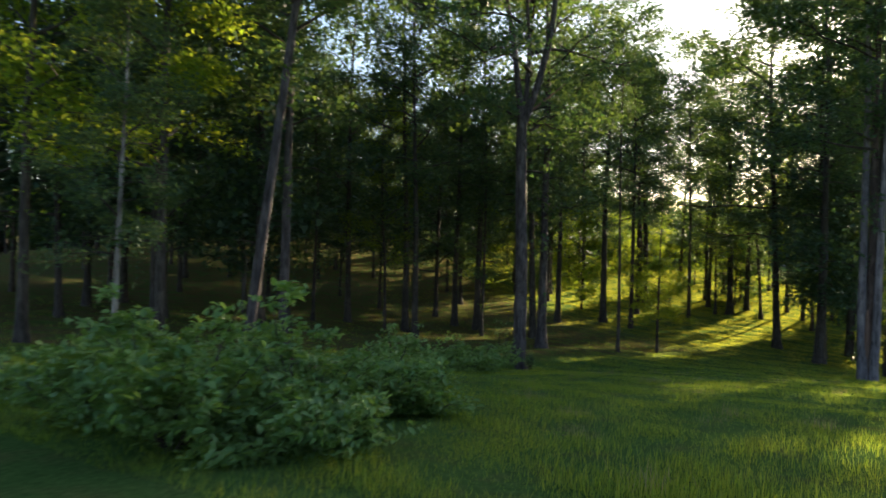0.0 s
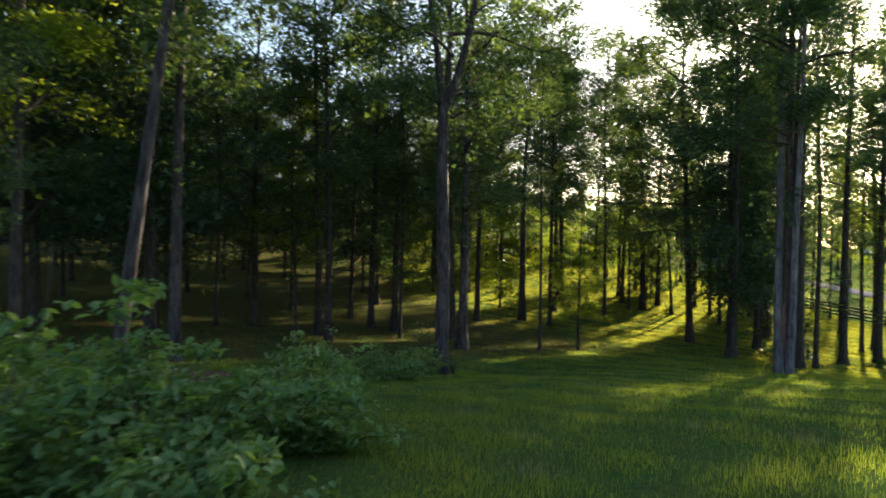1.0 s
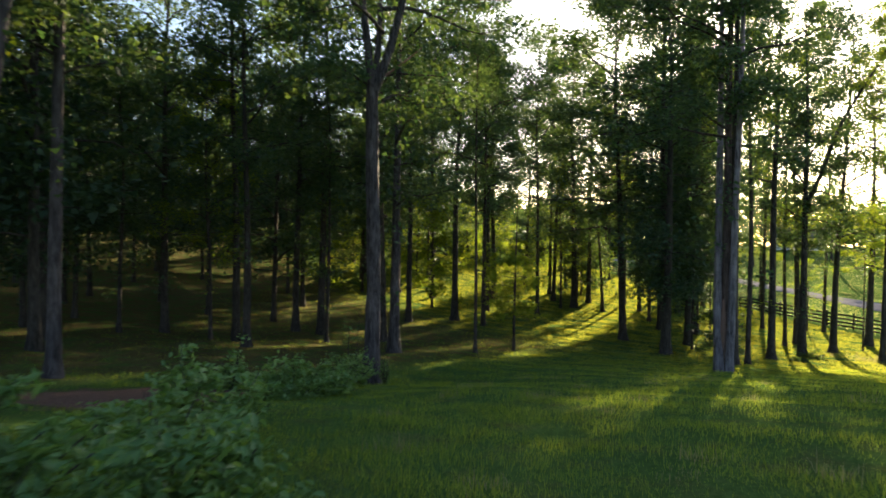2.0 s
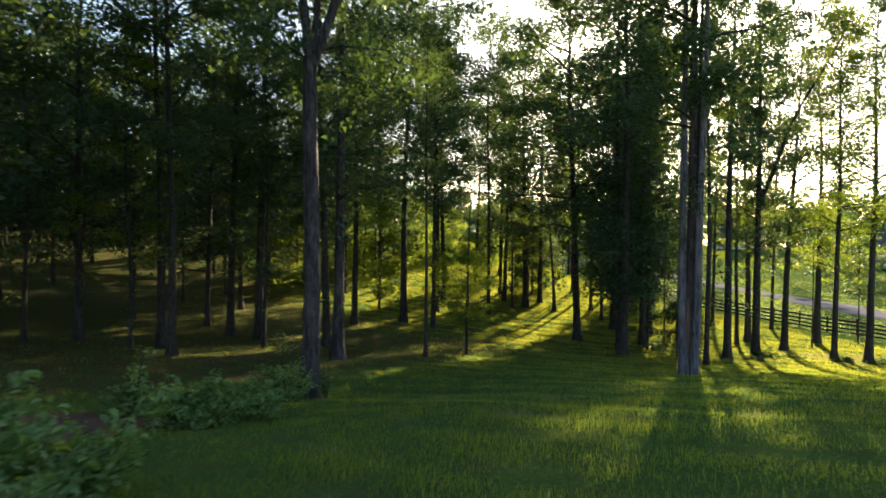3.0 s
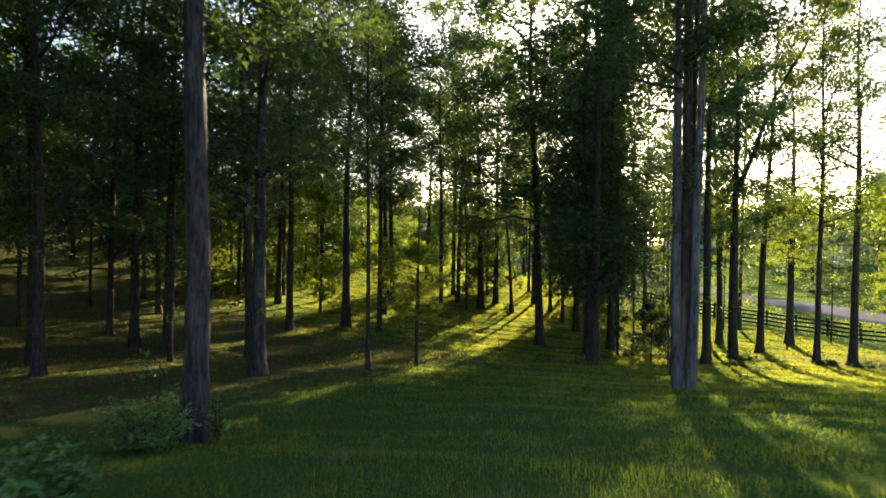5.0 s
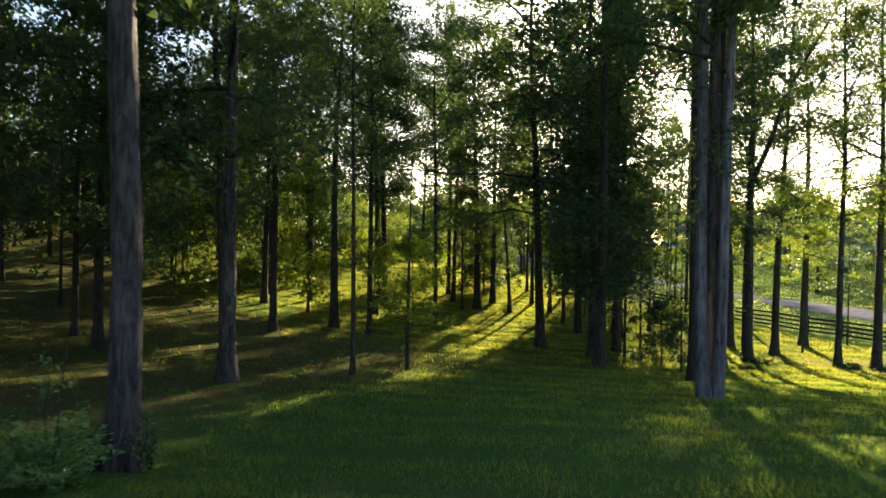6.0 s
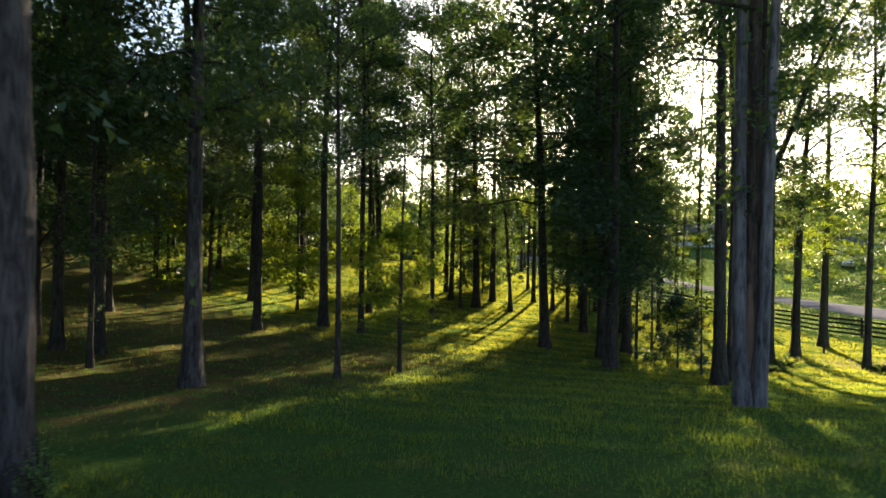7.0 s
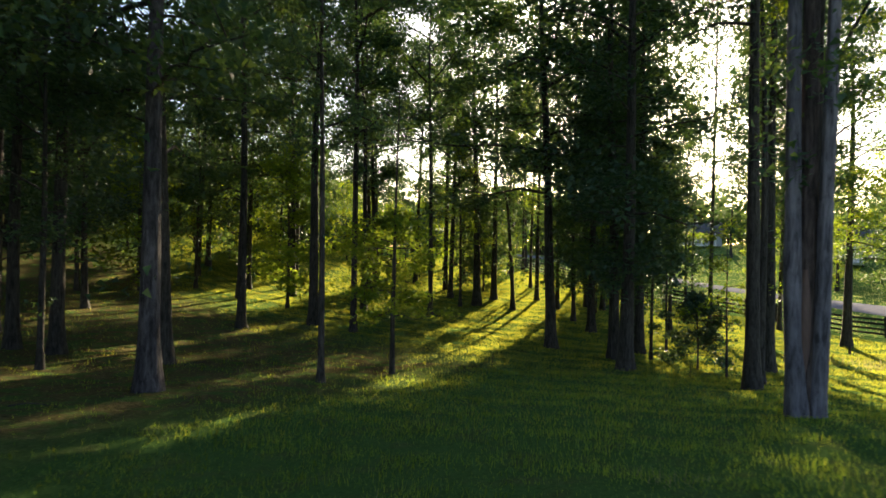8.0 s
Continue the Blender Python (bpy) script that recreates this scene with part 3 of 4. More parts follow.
def side_forked_tree(x, y):
    """A slender trunk that throws one long rising stem to the side half way up."""
    rng = np.random.default_rng(17)
    base = new("tree")
    base.matrix_world = pose(x, y, ground_at(x, y) - 0.05)
    tagged(base, "slender dark trunk with one long stem forking off sideways", "tree", "woodland trees")
    me, axis = trunk_mesh(22.5, 0.5, 1717, 0.2, 12)
    put("trunk", me, base)
    k = int(np.argmin(np.abs(axis[:, 2] - 10.6)))
    s = np.linspace(0, 1, 10)
    side = np.array([0.72, -0.69])
    out = 4.6 * s - 0.7 * np.sin(s * np.pi) * 0.5 + 0.12 * np.sin(s * 9)
    Q = axis[k] + np.stack([side[0] * out, side[1] * out, 10.4 * s ** 1.1 - 0.2 * (s == 0)], 1)
    v, f = tube(Q, 0.16 * (1 - 0.7 * s), 10, rough=0.06, rng=rng)
    put("stem", mesh_of("stem", v, f, BARK, True), base)
    put_crown(base, HIGH[0], pose(0, 0, 0, 0, 0, 77) @ Matrix.Diagonal((0.9, 0.9, 0.95, 1)))
    put_crown(base, SPARSE[1], pose(side[0] * 4, side[1] * 4, 10.5, 0, 0, 10) @ Matrix.Diagonal((0.7, 0.7, 0.5, 1)))


side_forked_tree(33.1, 38.7)
forked_tree(3.0, 24.7)
clustered_tree(17.9, 26.7)


def young_tree(x, y, height, diam, z0, radius, limbs, seed, label, mat=None, leaf=0.14, twigs=4, per=24, clumps=2, top=None):
    base = new("tree")
    base.matrix_world = pose(x, y, ground_at(x, y))
    tagged(base, label, "tree", "young trees")
    me, _ = trunk_mesh(height, diam, seed, 0.06, 8, flare=1.3)
    put("trunk", me, base)
    kind = crown_parts(seed + 1, height, z0, top or height, radius, limbs, twigs, clumps, per, leaf, mat or LEAF_BRIGHT, rise=(-0.05, 0.35), spread_c=0.26, shape=0.55)
    put_crown(base, kind, Matrix())


young_tree(12.9, 38.1, 9.5, 0.19, 1.9, 1.9, 20, 300, "slim young tree with flat tiers of sunlit leaves", per=26, clumps=2, top=5.4, leaf=0.14, twigs=5)
young_tree(25.1, 35.3, 6.0, 0.09, 2.0, 1.3, 14, 310, "thin sapling with a few loose leafy branches", LEAF_BRIGHT, per=10)
young_tree(26.3, 40.7, 10.0, 0.16, 4.2, 2.0, 30, 320, "slender understorey tree with drooping leafy branches", LEAF, per=24, leaf=0.17)
young_tree(26.4, 38.0, 3.1, 0.1, 0.6, 1.6, 18, 330, "low spreading sapling with dark leaves under taller trees", LEAF_DARK, per=24, leaf=0.18)
young_tree(29.6, 43.3, 10.0, 0.14, 4.6, 1.8, 28, 325, "slender understorey tree with drooping leafy branches", LEAF, per=16, leaf=0.17)
young_tree(40.5, 41.0, 10.5, 0.12, 5.6, 2.2, 18, 340, "young tree with bright backlit leaves near the fence", per=28)
young_tree(47.5, 38.5, 6.5, 0.1, 1.5, 1.9, 20, 350, "young tree with bright backlit leaves near the fence")
young_tree(35.5, 57.0, 7.0, 0.12, 1.4, 2.0, 20, 360, "young tree with bright backlit leaves near the fence")
young_tree(43.6, 49.3, 8.0, 0.12, 2.0, 1.9, 18, 370, "young tree with bright backlit leaves near the fence", per=13)
young_tree(46.2, 42.0, 9.0, 0.12, 3.4, 2.4, 22, 375, "young tree with full green leaves near the fence", LEAF, per=30)
young_tree(22.5, 63.0, 6.5, 0.1, 1.4, 1.8, 18, 380, "young tree with bright backlit leaves in the clearing")
young_tree(18.0, 58.5, 6.0, 0.1, 1.6, 1.6, 16, 390, "young tree with bright backlit leaves in the clearing")

# ---------------------------------------------------------------- deeper woods
rng = np.random.default_rng(21)
placed = [(o.matrix_world.translation.x, o.matrix_world.translation.y) for o in scene.objects if o.name.startswith("tree")]


def open_way(x, y):
    """True off the narrow break in the canopy."""
    return abs(x - 5.9 - 0.23 * (y - 17.7)) > 2.5


def shaded(x, y, low=False):
    """False on the strips of the grove where the low sun comes in between the trees."""
    p = x * math.cos(SUN_AZ) - y * math.sin(SUN_AZ)
    return not (-19.5 < p < -12.6 or -27.0 < p < -21.6 or (low and -38 < p < -29.5))


def scatter(n, xlo, xhi, ylo, yhi, gap, crown, size, keep):
    made = 0
    for _ in range(n * 30):
        x, y = rng.uniform(xlo, xhi), rng.uniform(ylo, yhi)
        if not keep(x, y) or min((x - a) ** 2 + (y - b) ** 2 for a, b in placed) < gap * gap:
            continue
        placed.append((x, y))
        h = rng.uniform(*size)
        tree(x, y, h * rng.uniform(0.012, 0.021), h, crown, lean=(rng.uniform(-1.5, 1.5), rng.uniform(-1.5, 1.5)))
        made += 1
        if made >= n:
            break


scatter(58, -46, 12, 36, 104, 4.4, "far", (16, 23), lambda x, y: y > 46 - 0.15 * x and x < 2 + (y - 46) * 0.16 and x > -0.62 * (y + 12))
scatter(16, -30, -6, 18, 46, 3.8, "far", (18, 24), lambda x, y: x > -0.8 * (y + 8) and x < -8 and y > 18)
scatter(12, 8, 30, 65, 80, 3.6, "tall", (23, 27), lambda x, y: y < 82 - 0.2 * x and open_way(x, y) and shaded(x, y))
scatter(40, -6, 40, 106, 126, 3.0, "far", (8, 14), lambda x, y: True)
scatter(12, -2, 25, 74, 92, 3.6, "far", (12, 17), lambda x, y: open_way(x, y) and shaded(x, y, True))
scatter(24, 16, 42, 68, 104, 3.2, "low", (5, 10), lambda x, y: x > 0.25 * y + 2 and shaded(x, y, True))
scatter(24, 4, 36, 61, 86, 3.0, "low", (7, 12), lambda x, y: open_way(x, y) and shaded(x, y, True))
for x, y, h in ((49.4, 61.5, 15), (53.0, 66.0, 15)):
    tree(x, y, 0.26, h, "airy", up=3.0, label="slender field-edge tree with light leaves behind the fence")


def far_woods(name, n, az0, az1, r0, r1, h0, h1, seed, label, material, leaf=1.3, per=150):
    rg = np.random.default_rng(seed)
    cents, wood = [], []
    for _ in range(n):
        a, r = radians(rg.uniform(az0, az1)), rg.uniform(r0, r1)
        x, y = 10 + r * math.sin(a), 10 + r * math.cos(a)
        h = rg.uniform(h0, h1)
        z = ground_at(x, y)
        R = h * rg.uniform(0.22, 0.34)
        wood.append(tube(np.array([(x, y, z - 0.3), (x, y, z + h * 0.4), (x, y, z + h * 0.8)]), [0.3, 0.22, 0.08], 5))
        lobes = rg.normal(0, 1, (9, 3)) * np.array([0.55, 0.55, 0.42]) * np.array([R, R, h * 0.4]) + np.array([x, y, z + h * 0.55])
        c = np.repeat(lobes, per // 9, axis=0)
        cents.append(c + rg.normal(0, 1, c.shape) * R * 0.33)
    c = np.vstack(cents)
    v, f = leaf_quads(c, leaf, rg, width=0.8)
    wv, wf = join(wood)
    ob = put(name, mesh_of(name, v, f, material))
    tagged(ob, label, "woods", kind="stuff")
    tagged(put(name + "_trunks", mesh_of(name + "_trunks", wv, wf, BARK)), "distant tree trunks at the edge of the fields", "woods", kind="stuff")


far_woods("far_woods", 200, 36, 95, 185, 260, 12, 22, 31, "hazy distant wood beyond the open lawns", LEAF, 1.6)
far_woods("far_woods_behind", 190, -60, 12, 112, 160, 13, 19, 32, "distant wood closing the view behind the grove", LEAF_DARK, 1.5, 190)
far_woods("far_woods_low", 90, 10, 35, 140, 175, 11, 16, 34, "distant backlit wood across the fields", LEAF, 1.4, 170)
far_woods("far_thicket", 230, -60, 20, 104, 130, 4, 7, 33, "low dark thicket under the distant wood", LEAF_DARK, 1.0, 100)
far_woods("far_hedge", 56, 18, 35, 120, 140, 3, 6, 35, "low bright thicket along the far field", LEAF_BRIGHT, 0.9, 100)


# ---------------------------------------------------------------- fence
def board_mesh(length, h, t):
    bm = bmesh.new()
    bmesh.ops.create_cube(bm, size=1, matrix=Matrix.Diagonal((length, t, h, 1)))
    bmesh.ops.bevel(bm, geom=bm.edges[:], offset=0.006, segments=1, affect="EDGES")
    me = bpy.data.meshes.new("board")
    bm.to_mesh(me)
    bm.free()
    me.materials.append(FENCE)
    return me


POST, BOARD = board_mesh(0.13, 1.62, 0.13), board_mesh(1.0, 0.14, 0.03)
fence = new("fence")
tagged(fence, "long four-board farm fence of black stained wood along the lane", "fence", kind="")
posts = smooth_line([(55, 26), (52, 36), (50, 41), (49.4, 45), (48.7, 49), (47.7, 54.5), (47.0, 60), (46.4, 65), (46.6, 72), (47.4, 80), (48.6, 88), (49.8, 96)], 2.44)
prev = None
for x, y in posts:
    z = ground_at(x, y)
    p = Vector((x, y, z))
    put("post", POST, fence, pose(x, y, z + 0.61, rng.uniform(-1.5, 1.5), rng.uniform(-1.5, 1.5), rng.uniform(0, 90)))
    if prev is not None:
        d = p - prev
        for h in (0.2, 0.52, 0.84, 1.16):
            mid = (p + prev) / 2 + Vector((0, 0, h + rng.uniform(-0.012, 0.012)))
            off = Vector((-d.y, d.x, 0)).normalized() * 0.085
            rot = Matrix.Rotation(math.atan2(d.y, d.x), 4, "Z") @ Matrix.Rotation(-math.asin(d.z / d.length) + rng.uniform(-0.006, 0.006), 4, "Y")
            put("rail", BOARD, fence, Matrix.Translation(mid + off) @ rot @ Matrix.Diagonal((d.length, 1, 1, 1)))
    prev = p


# ---------------------------------------------------------------- shrubs by the path
def shrub(x, y, r, h, seed, n=1700, leaf=0.1, label="broad-leaved green shrub beside the path", leaves=None, group="shrubs beside the path"):
    rg = np.random.default_rng(seed)
    z = ground_at(x, y)
    base = new("shrub")
    base.matrix_world = pose(x, y, z)
    tagged(base, label, "shrub", group)
    cents = []
    for i in range(18):
        az, rad = i * 2.4 + rg.uniform(-0.4, 0.4), r * math.sqrt(rg.uniform(0.05, 1))
        hh = h * (1 - 0.5 * (rad / r) ** 2) * rg.uniform(0.45, 0.95) * (1.4 if i % 6 == 0 else 1.0)
        s = np.linspace(0, 1, 6)
        P = np.stack([math.cos(az) * rad * s**0.8, math.sin(az) * rad * s**0.8, hh * s - 0.05], 1) + rg.normal(0, 0.03, (6, 3)) * s[:, None]
        sv, sf = tube(P, 0.012 * (1 - 0.75 * s) + 0.002, 4)
        put("stem", mesh_of("stem", sv, sf, BARK), base)
        for k in range(9):
            f = rg.uniform(0.2, 1.02)
            p = np.array([np.interp(f, s, P[:, q]) for q in range(3)])
            e = p + rg.normal(0, 1, 3) * np.array([0.2, 0.2, 0.07]) * (r * 0.5 + 0.45)
            m = max(3, int(n / 90 * rg.uniform(0.5, 1.5)))
            u = rg.uniform(0, 1.15, (m, 1))
            cents.append(p + (e - p) * u + rg.normal(0, 1, (m, 3)) * np.array([0.075, 0.075, 0.035]))
    c = np.vstack(cents)
    c[:, 2] = np.maximum(c[:, 2], 0.04)
    v, f = leaf_folded(c, leaf, rg)
    put("foliage", mesh_of("foliage", v, f, leaves or LEAF_BUSH), base)


for i, (x, y, r, h, n) in enumerate(((-2.7, 6.4, 1.1, 2.2, 2600), (-1.4, 6.5, 0.95, 1.0, 2400), (-3.9, 7.4, 1.2, 1.6, 2000), (-1.8, 8.1, 1.0, 2.1, 2300),
                                     (-0.5, 8.9, 0.8, 1.0, 1900), (-2.9, 9.9, 1.2, 1.1, 1800), (-5.6, 9.2, 1.3, 0.9, 1600), (-1.0, 10.8, 0.9, 0.95, 1700))):
    shrub(x, y, r, h, 400 + i, n)
for i, (x, y, r, h, n) in enumerate(((-0.8, 12.7, 0.9, 1.05, 1900), (0.4, 17.6, 0.95, 0.95, 1700), (1.1, 18.5, 0.8, 0.75, 1300), (0.3, 19.5, 0.7, 0.6, 1000), (-4.8, 12.0, 1.3, 1.0, 1500), (-6.6, 13.5, 1.3, 1.0, 1400))):
    shrub(x, y, r, h, 430 + i, n, 0.1)
shrub(2.2, 23.1, 0.75, 1.7, 450, 1100, 0.085, "tall twiggy shrub with small pale leaves before a trunk")
shrub(-0.95, 19.3, 0.4, 1.1, 451, 160, 0.13, "thin seedling with a few broad grey-green leaves")


for i, (x, y, r, h) in enumerate(((33.2, 38.2, 0.9, 0.7), (36.6, 35.3, 0.7, 0.5), (38.6, 34.6, 0.8, 0.55), (30.4, 36.0, 0.5, 0.4))):
    shrub(x, y, r, h, 490 + i, 420, 0.14, "low dark weed clump round a trunk foot", LEAF, "weeds at the trunks")
shrub(3.42, 24.4, 0.16, 1.4, 496, 45, 0.05, "thin vine sprigs with small leaves clinging to bark", LEAF_BUSH, "weeds at the trunks")


def stick(x, y, length, turn, seed):
    rg = np.random.default_rng(seed)
    s = np.linspace(0, 1, 7)
    P = np.stack([length * (s - 0.5), 0.06 * np.sin(s * 5 + seed), 0.03 + 0.05 * np.sin(s * 3)], 1)
    v, f = tube(P, 0.018 * (1 - 0.6 * s), 6, rough=0.08, rng=rg)
    ob = put("stick", mesh_of("stick", v, f, BARK, True), None, pose(x, y, ground_at(x, y), 0, 0, turn))
    tagged(ob, "dead fallen stick lying on bare clay and litter", "stick", "fallen sticks")


for i, (x, y, l, a) in enumerate(((-1.0, 18.2, 0.9, 12), (-1.9, 17.3, 0.6, -35), (6.8, 40.8, 1.3, 25), (3.4, 33.0, 1.0, -20), (19.5, 36.4, 1.2, 60))):
    stick(x, y, l, a, 60 + i)


def stake(x, y, h):
    v, f = tube(np.array([(0, 0, -0.1), (0, 0, h * 0.5), (0.01, 0, h)]), [0.012, 0.011, 0.009], 6)
    ob = put("stake", mesh_of("stake", v, f, BARK), None, pose(x, y, ground_at(x, y), 2, 3, 0))
    tagged(ob, "thin dark marker stake standing in the grass", "stake", "marker stakes")


for x, y, h in ((17.5, 39.6, 0.45), (5.3, 36.6, 0.4), (23.4, 35.4, 0.6)):
    stake(x, y, h)


# ---------------------------------------------------------------- grass
def blades(name, n, seed, pick, hlo, hhi, wlo, whi, material, label, simple=False, reach=0.0):
    rg = np.random.default_rng(seed)
    x, y = pick(rg, n)
    n = len(x)
    tuft = 0.75 + 0.3 * np.sin(x * 0.9 + 2 * np.sin(y * 0.6)) * np.sin(y * 1.1 + 2 * np.sin(x * 0.7)) + 0.18 * np.sin(x * 3.7 + y * 2.9)
    h = rg.uniform(hlo, hhi, n) * rg.uniform(0.7, 1.15, n) * tuft
    off = np.hypot(x - 3.0, y - 8.0)
    w = rg.uniform(wlo, whi, n) * (1 + reach * off)
    az, lean = rg.uniform(0, 6.283, n), rg.normal(0, 0.75, n)
    z = heights(x, y) - 0.015
    b = np.stack([x, y, z], 1)
    side = np.stack([np.cos(az), np.sin(az), np.zeros(n)], 1) * w[:, None] * 0.5
    out = np.stack([-np.sin(az), np.cos(az), np.zeros(n)], 1) * (np.sin(lean) * h)[:, None]
    up = np.stack([np.zeros(n), np.zeros(n), h * np.cos(lean)], 1)
    m = b + 0.35 * out + 0.55 * up
    v = np.stack([b - side, b + side, m + side * 0.8, m - side * 0.8, b + out + up], 1).reshape(-1, 3)
    o = (np.arange(n) * 5)[:, None]
    if simple:
        v = np.stack([b - side, b + side, b + out + up], 1).reshape(-1, 3)
        tagged(put(name, mesh_of(name, v, np.arange(3 * n).reshape(n, 3), material)), label, "grass", kind="stuff")
        return
    f = np.concatenate([o + np.array([[0, 1, 2]]), o + np.array([[0, 2, 3]]), o + np.array([[3, 2, 4]])])
    tagged(put(name, mesh_of(name, v, f, material)), label, "grass", kind="stuff")


def litter_share(x, y):
    """How far leaf litter takes the place of grass under the trees."""
    return np.clip((0.42 * y - x + 4 + 3 * np.sin(x * 0.31 + 1) * np.sin(y * 0.27) - 0.75 * np.abs(y - 40)) / 7, 0, 1)


def near_field(rg, n):
    a, r = rg.uniform(radians(-58), radians(72), n * 2), 1.6 + 38 * rg.uniform(0, 1, n * 2)
    x, y = 2.0 + r * np.sin(a), 2.5 + r * np.cos(a)
    clump = np.sin(x * 1.7 + np.sin(y * 1.3) * 2) * np.sin(y * 1.9 + np.sin(x * 1.1) * 2)
    ok = (rg.uniform(-1.3, 1, n * 2) < clump) & (((x + 2.7) / 2.6) ** 2 + ((y - 17.9) / 2.0) ** 2 > rg.uniform(0.7, 1.1, n * 2))
    ok &= rg.uniform(0, 1, n * 2) > 0.85 * litter_share(x, y)
    return x[ok][:n], y[ok][:n]


def far_field(rg, n):
    x, y = rg.uniform(-6, 47, n * 2), rg.uniform(20, 102, n * 2)
    clump = np.sin(x * 1.3 + np.sin(y * 0.9) * 2) * np.sin(y * 1.4 + np.sin(x * 0.8) * 2)
    far = np.clip((np.hypot(x - 4, y - 10) - 17) / 20, 0, 1)
    ok = (rg.uniform(-2.6, 1, n * 2) < clump) & (x > 0.42 * y - 30) & (rg.uniform(0, 1, n * 2) < far)
    ok &= rg.uniform(0, 1, n * 2) > 0.9 * litter_share(x, y)
    return x[ok][:n], y[ok][:n]


def rough_edge(rg, n):
    u = rg.uniform(0, 1, n)
    return 36.5 + 9 * u + rg.normal(0, 1.3, n), 36.8 - 3.5 * u + rg.normal(0, 1.6, n)


blades("grass", 330000, 51, near_field, 0.07, 0.19, 0.005, 0.009, GRASS, "uncut green grass over the slope", True, reach=0.07)
blades("grass_far", 470000, 52, far_field, 0.1, 0.2, 0.013, 0.024, GRASS_PALE, "short grass in the sunlit clearing", True, reach=0.014)
def dry_tufts(rg, n):
    """Tufts of dead stalks on the near slope."""
    c = np.array([(2.05, 9.4), (4.6, 9.9), (5.3, 8.9), (8.6, 22.7), (10.2, 19.8)] + [(rg.uniform(1, 15), rg.uniform(5, 24)) for _ in range(34)])
    k = rg.integers(0, len(c), n)
    return c[k, 0] + rg.normal(0, 0.16, n), c[k, 1] + rg.normal(0, 0.16, n)


blades("dry_tufts", 2600, 55, dry_tufts, 0.12, 0.3, 0.004, 0.009, STRAW, "dead straw-coloured stalks standing in the green grass")


def lawn_field(rg, n):
    x, y = rg.uniform(48, 128, n), rg.uniform(34, 136, n)
    ok = np.abs(x - np.interp(y, line[:, 1], line[:, 0])) > 3.4
    return x[ok], y[ok]


blades("lawn_grass", 70000, 54, lawn_field, 0.1, 0.22, 0.07, 0.13, LAWN, "mown lawn grass across the lane", True)
blades("dry_grass", 5000, 53, rough_edge, 0.14, 0.38, 0.015, 0.03, STRAW, "tall dry pale grass along the fence side")


# ---------------------------------------------------------------- across the lane
tree(75, 91, 0.4, 9.5, "low", up=2.6, label="small round lawn tree beside the lane", group="lawn trees", wide=1.1)
for i, (x, y, h) in enumerate(((92, 66, 15), (101, 74, 17), (98, 60, 14), (108, 66, 18), (112, 80, 16), (88, 52, 13), (84, 72, 9), (118, 104, 16), (104, 92, 11))):
    tree(x, y, 0.45, h, "low", label="full green tree on the lawn across the lane", group="lawn trees", wide=1.15)

for x, y, h in ((86, 107, 20), (103, 106, 18)):
    tree(x, y, 0.5, h, "tall", label="tall spreading shade tree on the lawn before the house", group="lawn trees", wide=1.0, up=2.0)

SIDING = plain_material("grey_siding", (0.3, 0.31, 0.33), (0.4, 0.41, 0.43), 3, 0.8, 0.2, (0.3, 0.3, 8))
SHINGLE = plain_material("dark_shingles", (0.05, 0.05, 0.055), (0.11, 0.105, 0.11), 9, 0.9, 0.4)
TRIM = plain_material("white_painted_trim", (0.7, 0.7, 0.68), (0.82, 0.82, 0.8), 5, 0.6, 0.1)
PANE = plain_material("dark_window_glass", (0.02, 0.025, 0.03), (0.03, 0.035, 0.04), 2, 0.08, 0.0)
CAR_PAINT = plain_material("silver_car_paint", (0.5, 0.51, 0.53), (0.56, 0.57, 0.59), 2, 0.3, 0.02, metallic=0.5)
RUBBER = plain_material("black_rubber", (0.015, 0.015, 0.015), (0.03, 0.03, 0.03), 9, 0.85, 0.1)


def box_mesh(name, size, centre, material, bevel=0.01):
    bm = bmesh.new()
    bmesh.ops.create_cube(bm, size=1, matrix=Matrix.Translation(centre) @ Matrix.Diagonal((*size, 1)))
    if bevel:
        bmesh.ops.bevel(bm, geom=bm.edges[:], offset=bevel, segments=1, affect="EDGES")
    me = bpy.data.meshes.new(name)
    bm.to_mesh(me)
    bm.free()
    me.materials.append(material)
    return me


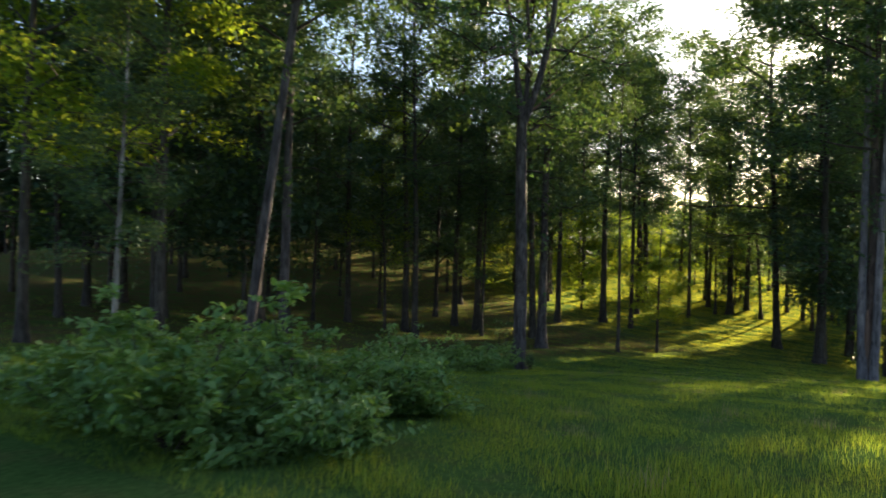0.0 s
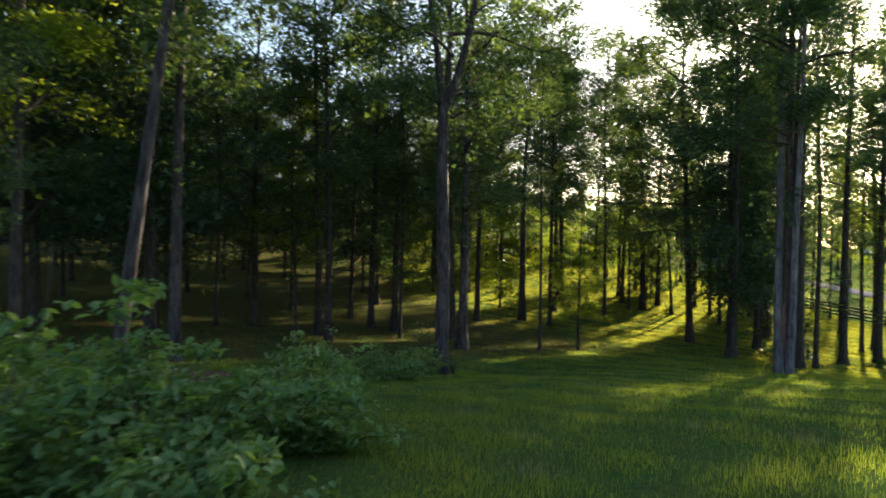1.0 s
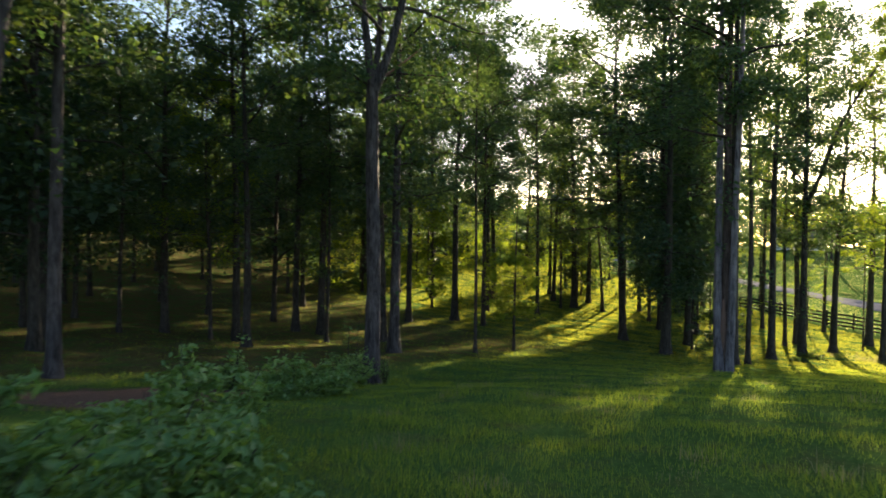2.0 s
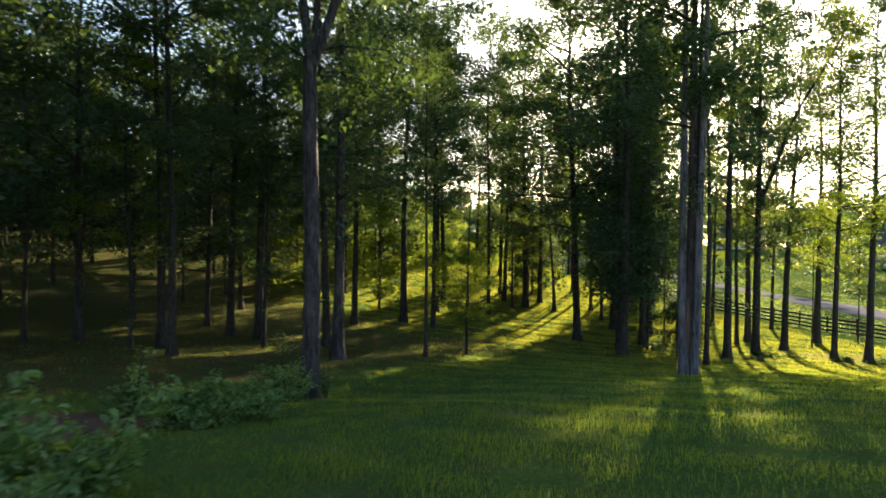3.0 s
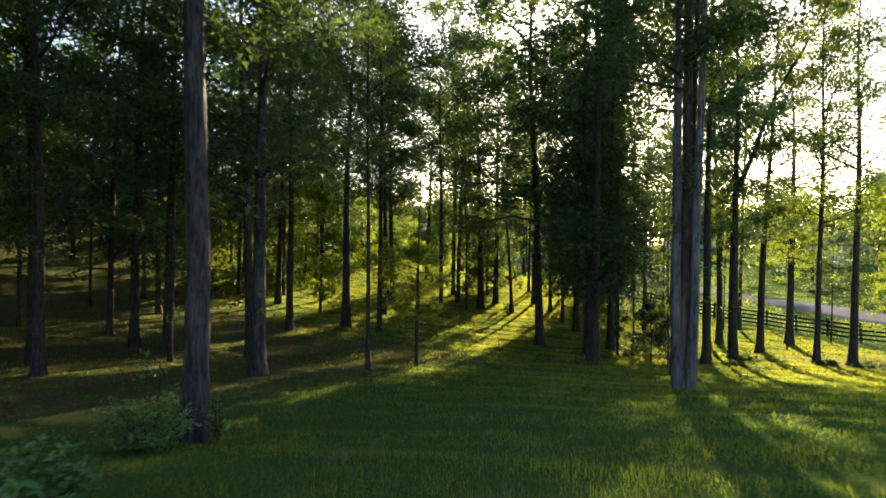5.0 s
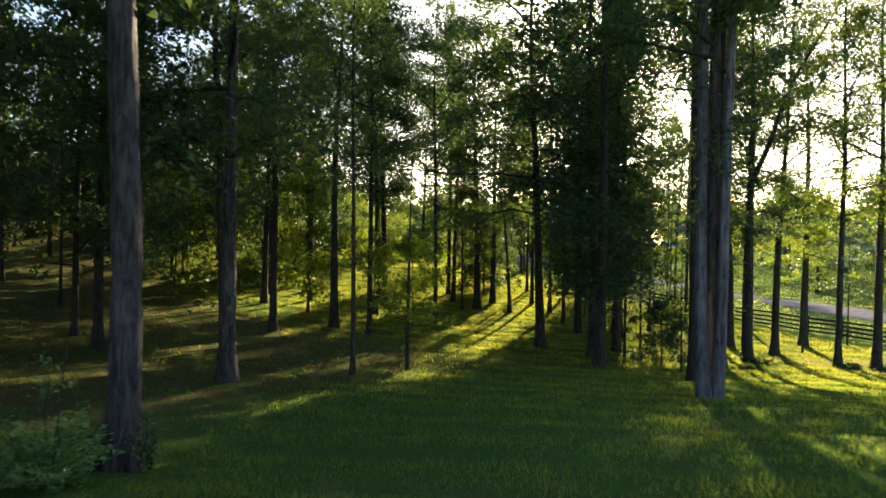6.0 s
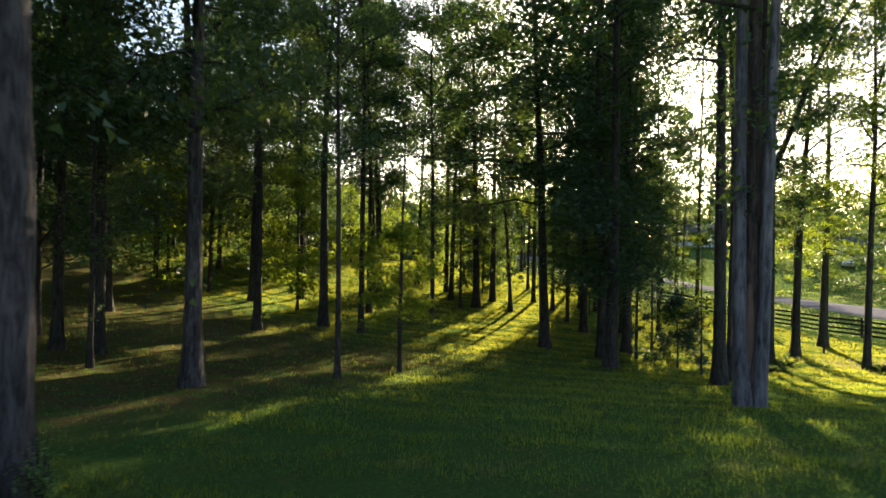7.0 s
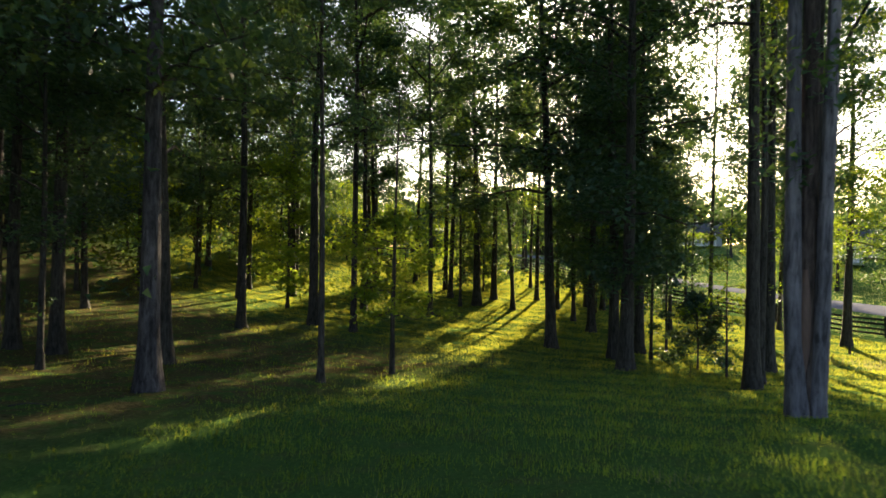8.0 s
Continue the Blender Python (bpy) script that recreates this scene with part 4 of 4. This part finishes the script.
def house(x, y, turn, w, d, h, label, porch=True):
    """A one-storey house with a gabled roof, its front towards -y before the turn."""
    base = new("house")
    base.matrix_world = pose(x, y, ground_at(x, y) - 0.15, 0, 0, turn)
    tagged(base, label, "house")
    t = 0.2
    put("wall", box_mesh("wall", (w, t, h), (0, d / 2, h / 2), SIDING), base)
    for sx in (-1, 1):
        put("wall", box_mesh("wall", (t, d - t, h), (sx * (w - t) / 2, 0, h / 2), SIDING), base)
        gx = sx * (w - t) / 2
        gable = [(gx - t / 2, -d / 2, h), (gx - t / 2, d / 2, h), (gx - t / 2, 0, h + d * 0.32), (gx + t / 2, -d / 2, h), (gx + t / 2, d / 2, h), (gx + t / 2, 0, h + d * 0.32)]
        put("gable", mesh_of("gable", gable, [(0, 1, 2), (3, 5, 4), (0, 3, 4, 1), (1, 4, 5, 2), (2, 5, 3, 0)], SIDING), base)
        a = math.atan2(0.32 * d, d / 2)
        l = d / 2 / math.cos(a) + 0.45
        slab = box_mesh("roof", (w + 0.8, l, 0.16), (0, -l / 2, 0.1), SHINGLE, 0.02)
        put("roof", slab, base, pose(0, 0, h + d * 0.32, math.degrees(a), 0, 0) if sx < 0 else pose(0, 0, h + d * 0.32, 0, 0, 180) @ pose(0, 0, 0, math.degrees(a), 0, 0))
    # front wall in pieces round a door and two windows
    cuts = [-w / 2, -w * 0.36, -w * 0.16, -0.55, 0.55, w * 0.16, w * 0.36, w / 2]
    for k in range(7):
        a, b = cuts[k], cuts[k + 1]
        cx, sx = (a + b) / 2, b - a
        if k in (1, 5):
            put("wall", box_mesh("wall", (sx, t, 0.9), (cx, -d / 2, 0.45), SIDING, 0), base)
            put("wall", box_mesh("wall", (sx, t, h - 2.2), (cx, -d / 2, (h + 2.2) / 2), SIDING, 0), base)
            win = put("window", box_mesh("window", (sx, 0.04, 1.3), (cx, -d / 2 + 0.03, 1.55), PANE, 0), base)
            for dx in (-sx / 2, 0, sx / 2):
                put("frame", box_mesh("frame", (0.08, 0.1, 1.38), (cx + dx, -d / 2 - 0.08, 1.55), TRIM), win)
        elif k == 3:
            put("wall", box_mesh("wall", (sx, t, h - 2.15), (cx, -d / 2, (h + 2.15) / 2), SIDING, 0), base)
            put("door", box_mesh("door", (1.0, 0.06, 2.1), (cx, -d / 2 + 0.04, 1.07), TRIM), base)
        else:
            put("wall", box_mesh("wall", (sx, t, h), (cx, -d / 2, h / 2), SIDING, 0), base)
    if porch:
        put("porch_roof", box_mesh("porch_roof", (w * 0.8, 2.2, 0.14), (0, -d / 2 - 1.2, h - 0.1), SHINGLE), base)
        put("porch_floor", box_mesh("porch_floor", (w * 0.8, 2.2, 0.3), (0, -d / 2 - 1.2, 0.15), TRIM), base)
        for px in (-0.38, -0.13, 0.13, 0.38):
            put("porch_post", box_mesh("porch_post", (0.2, 0.2, h - 0.45), (w * px, -d / 2 - 2.15, 0.3 + (h - 0.45) / 2), TRIM), base)


house(114, 126, -45, 11, 7, 2.9, "small grey house with a white-posted porch across the fields")
house(128, 100, -52, 13, 8, 3.0, "low grey house half hidden behind lawn trees", porch=False)


def parked_car(x, y, turn):
    base = new("car")
    base.matrix_world = pose(x, y, ground_at(x, y), 0, 0, turn)
    tagged(base, "silver car parked on the lawn drive", "car")
    prof = [(-2.1, 0.35), (-2.15, 0.75), (-1.9, 0.95), (-1.3, 1.0), (-0.75, 1.42), (0.75, 1.45), (1.4, 1.0), (2.05, 0.9), (2.15, 0.6), (2.1, 0.35)]
    n = len(prof)
    v = [(a, sy * (0.86 if b < 1.1 else 0.68), b) for sy in (-1, 1) for a, b in prof]
    f = [tuple(range(n)), tuple(range(2 * n - 1, n - 1, -1))] + [(i, (i + 1) % n, n + (i + 1) % n, n + i)[::-1] for i in range(n)]
    put("body", mesh_of("body", v, f, CAR_PAINT), base)
    for sy in (-1, 1):
        g = [(-1.1, sy * 0.835, 1.03), (1.2, sy * 0.835, 1.03), (0.7, sy * 0.705, 1.38), (-0.7, sy * 0.705, 1.38)]
        put("side_window", mesh_of("side_window", g + [(a, b + sy * 0.012, c) for a, b, c in g], [(0, 1, 2, 3), (7, 6, 5, 4), (0, 4, 5, 1), (1, 5, 6, 2), (2, 6, 7, 3), (3, 7, 4, 0)], PANE), base)
        for wx in (-1.35, 1.35):
            th = np.linspace(0, 2 * np.pi, 17)[:-1]
            ring = [(wx + 0.32 * math.cos(q), sy * 0.72, 0.32 + 0.32 * math.sin(q)) for q in th] + [(wx + 0.32 * math.cos(q), sy * 0.9, 0.32 + 0.32 * math.sin(q)) for q in th]
            put("wheel", mesh_of("wheel", ring, [tuple(range(16)), tuple(range(31, 15, -1))] + [(i, (i + 1) % 16, 16 + (i + 1) % 16, 16 + i) for i in range(16)], RUBBER), base)


parked_car(112, 88, 30)
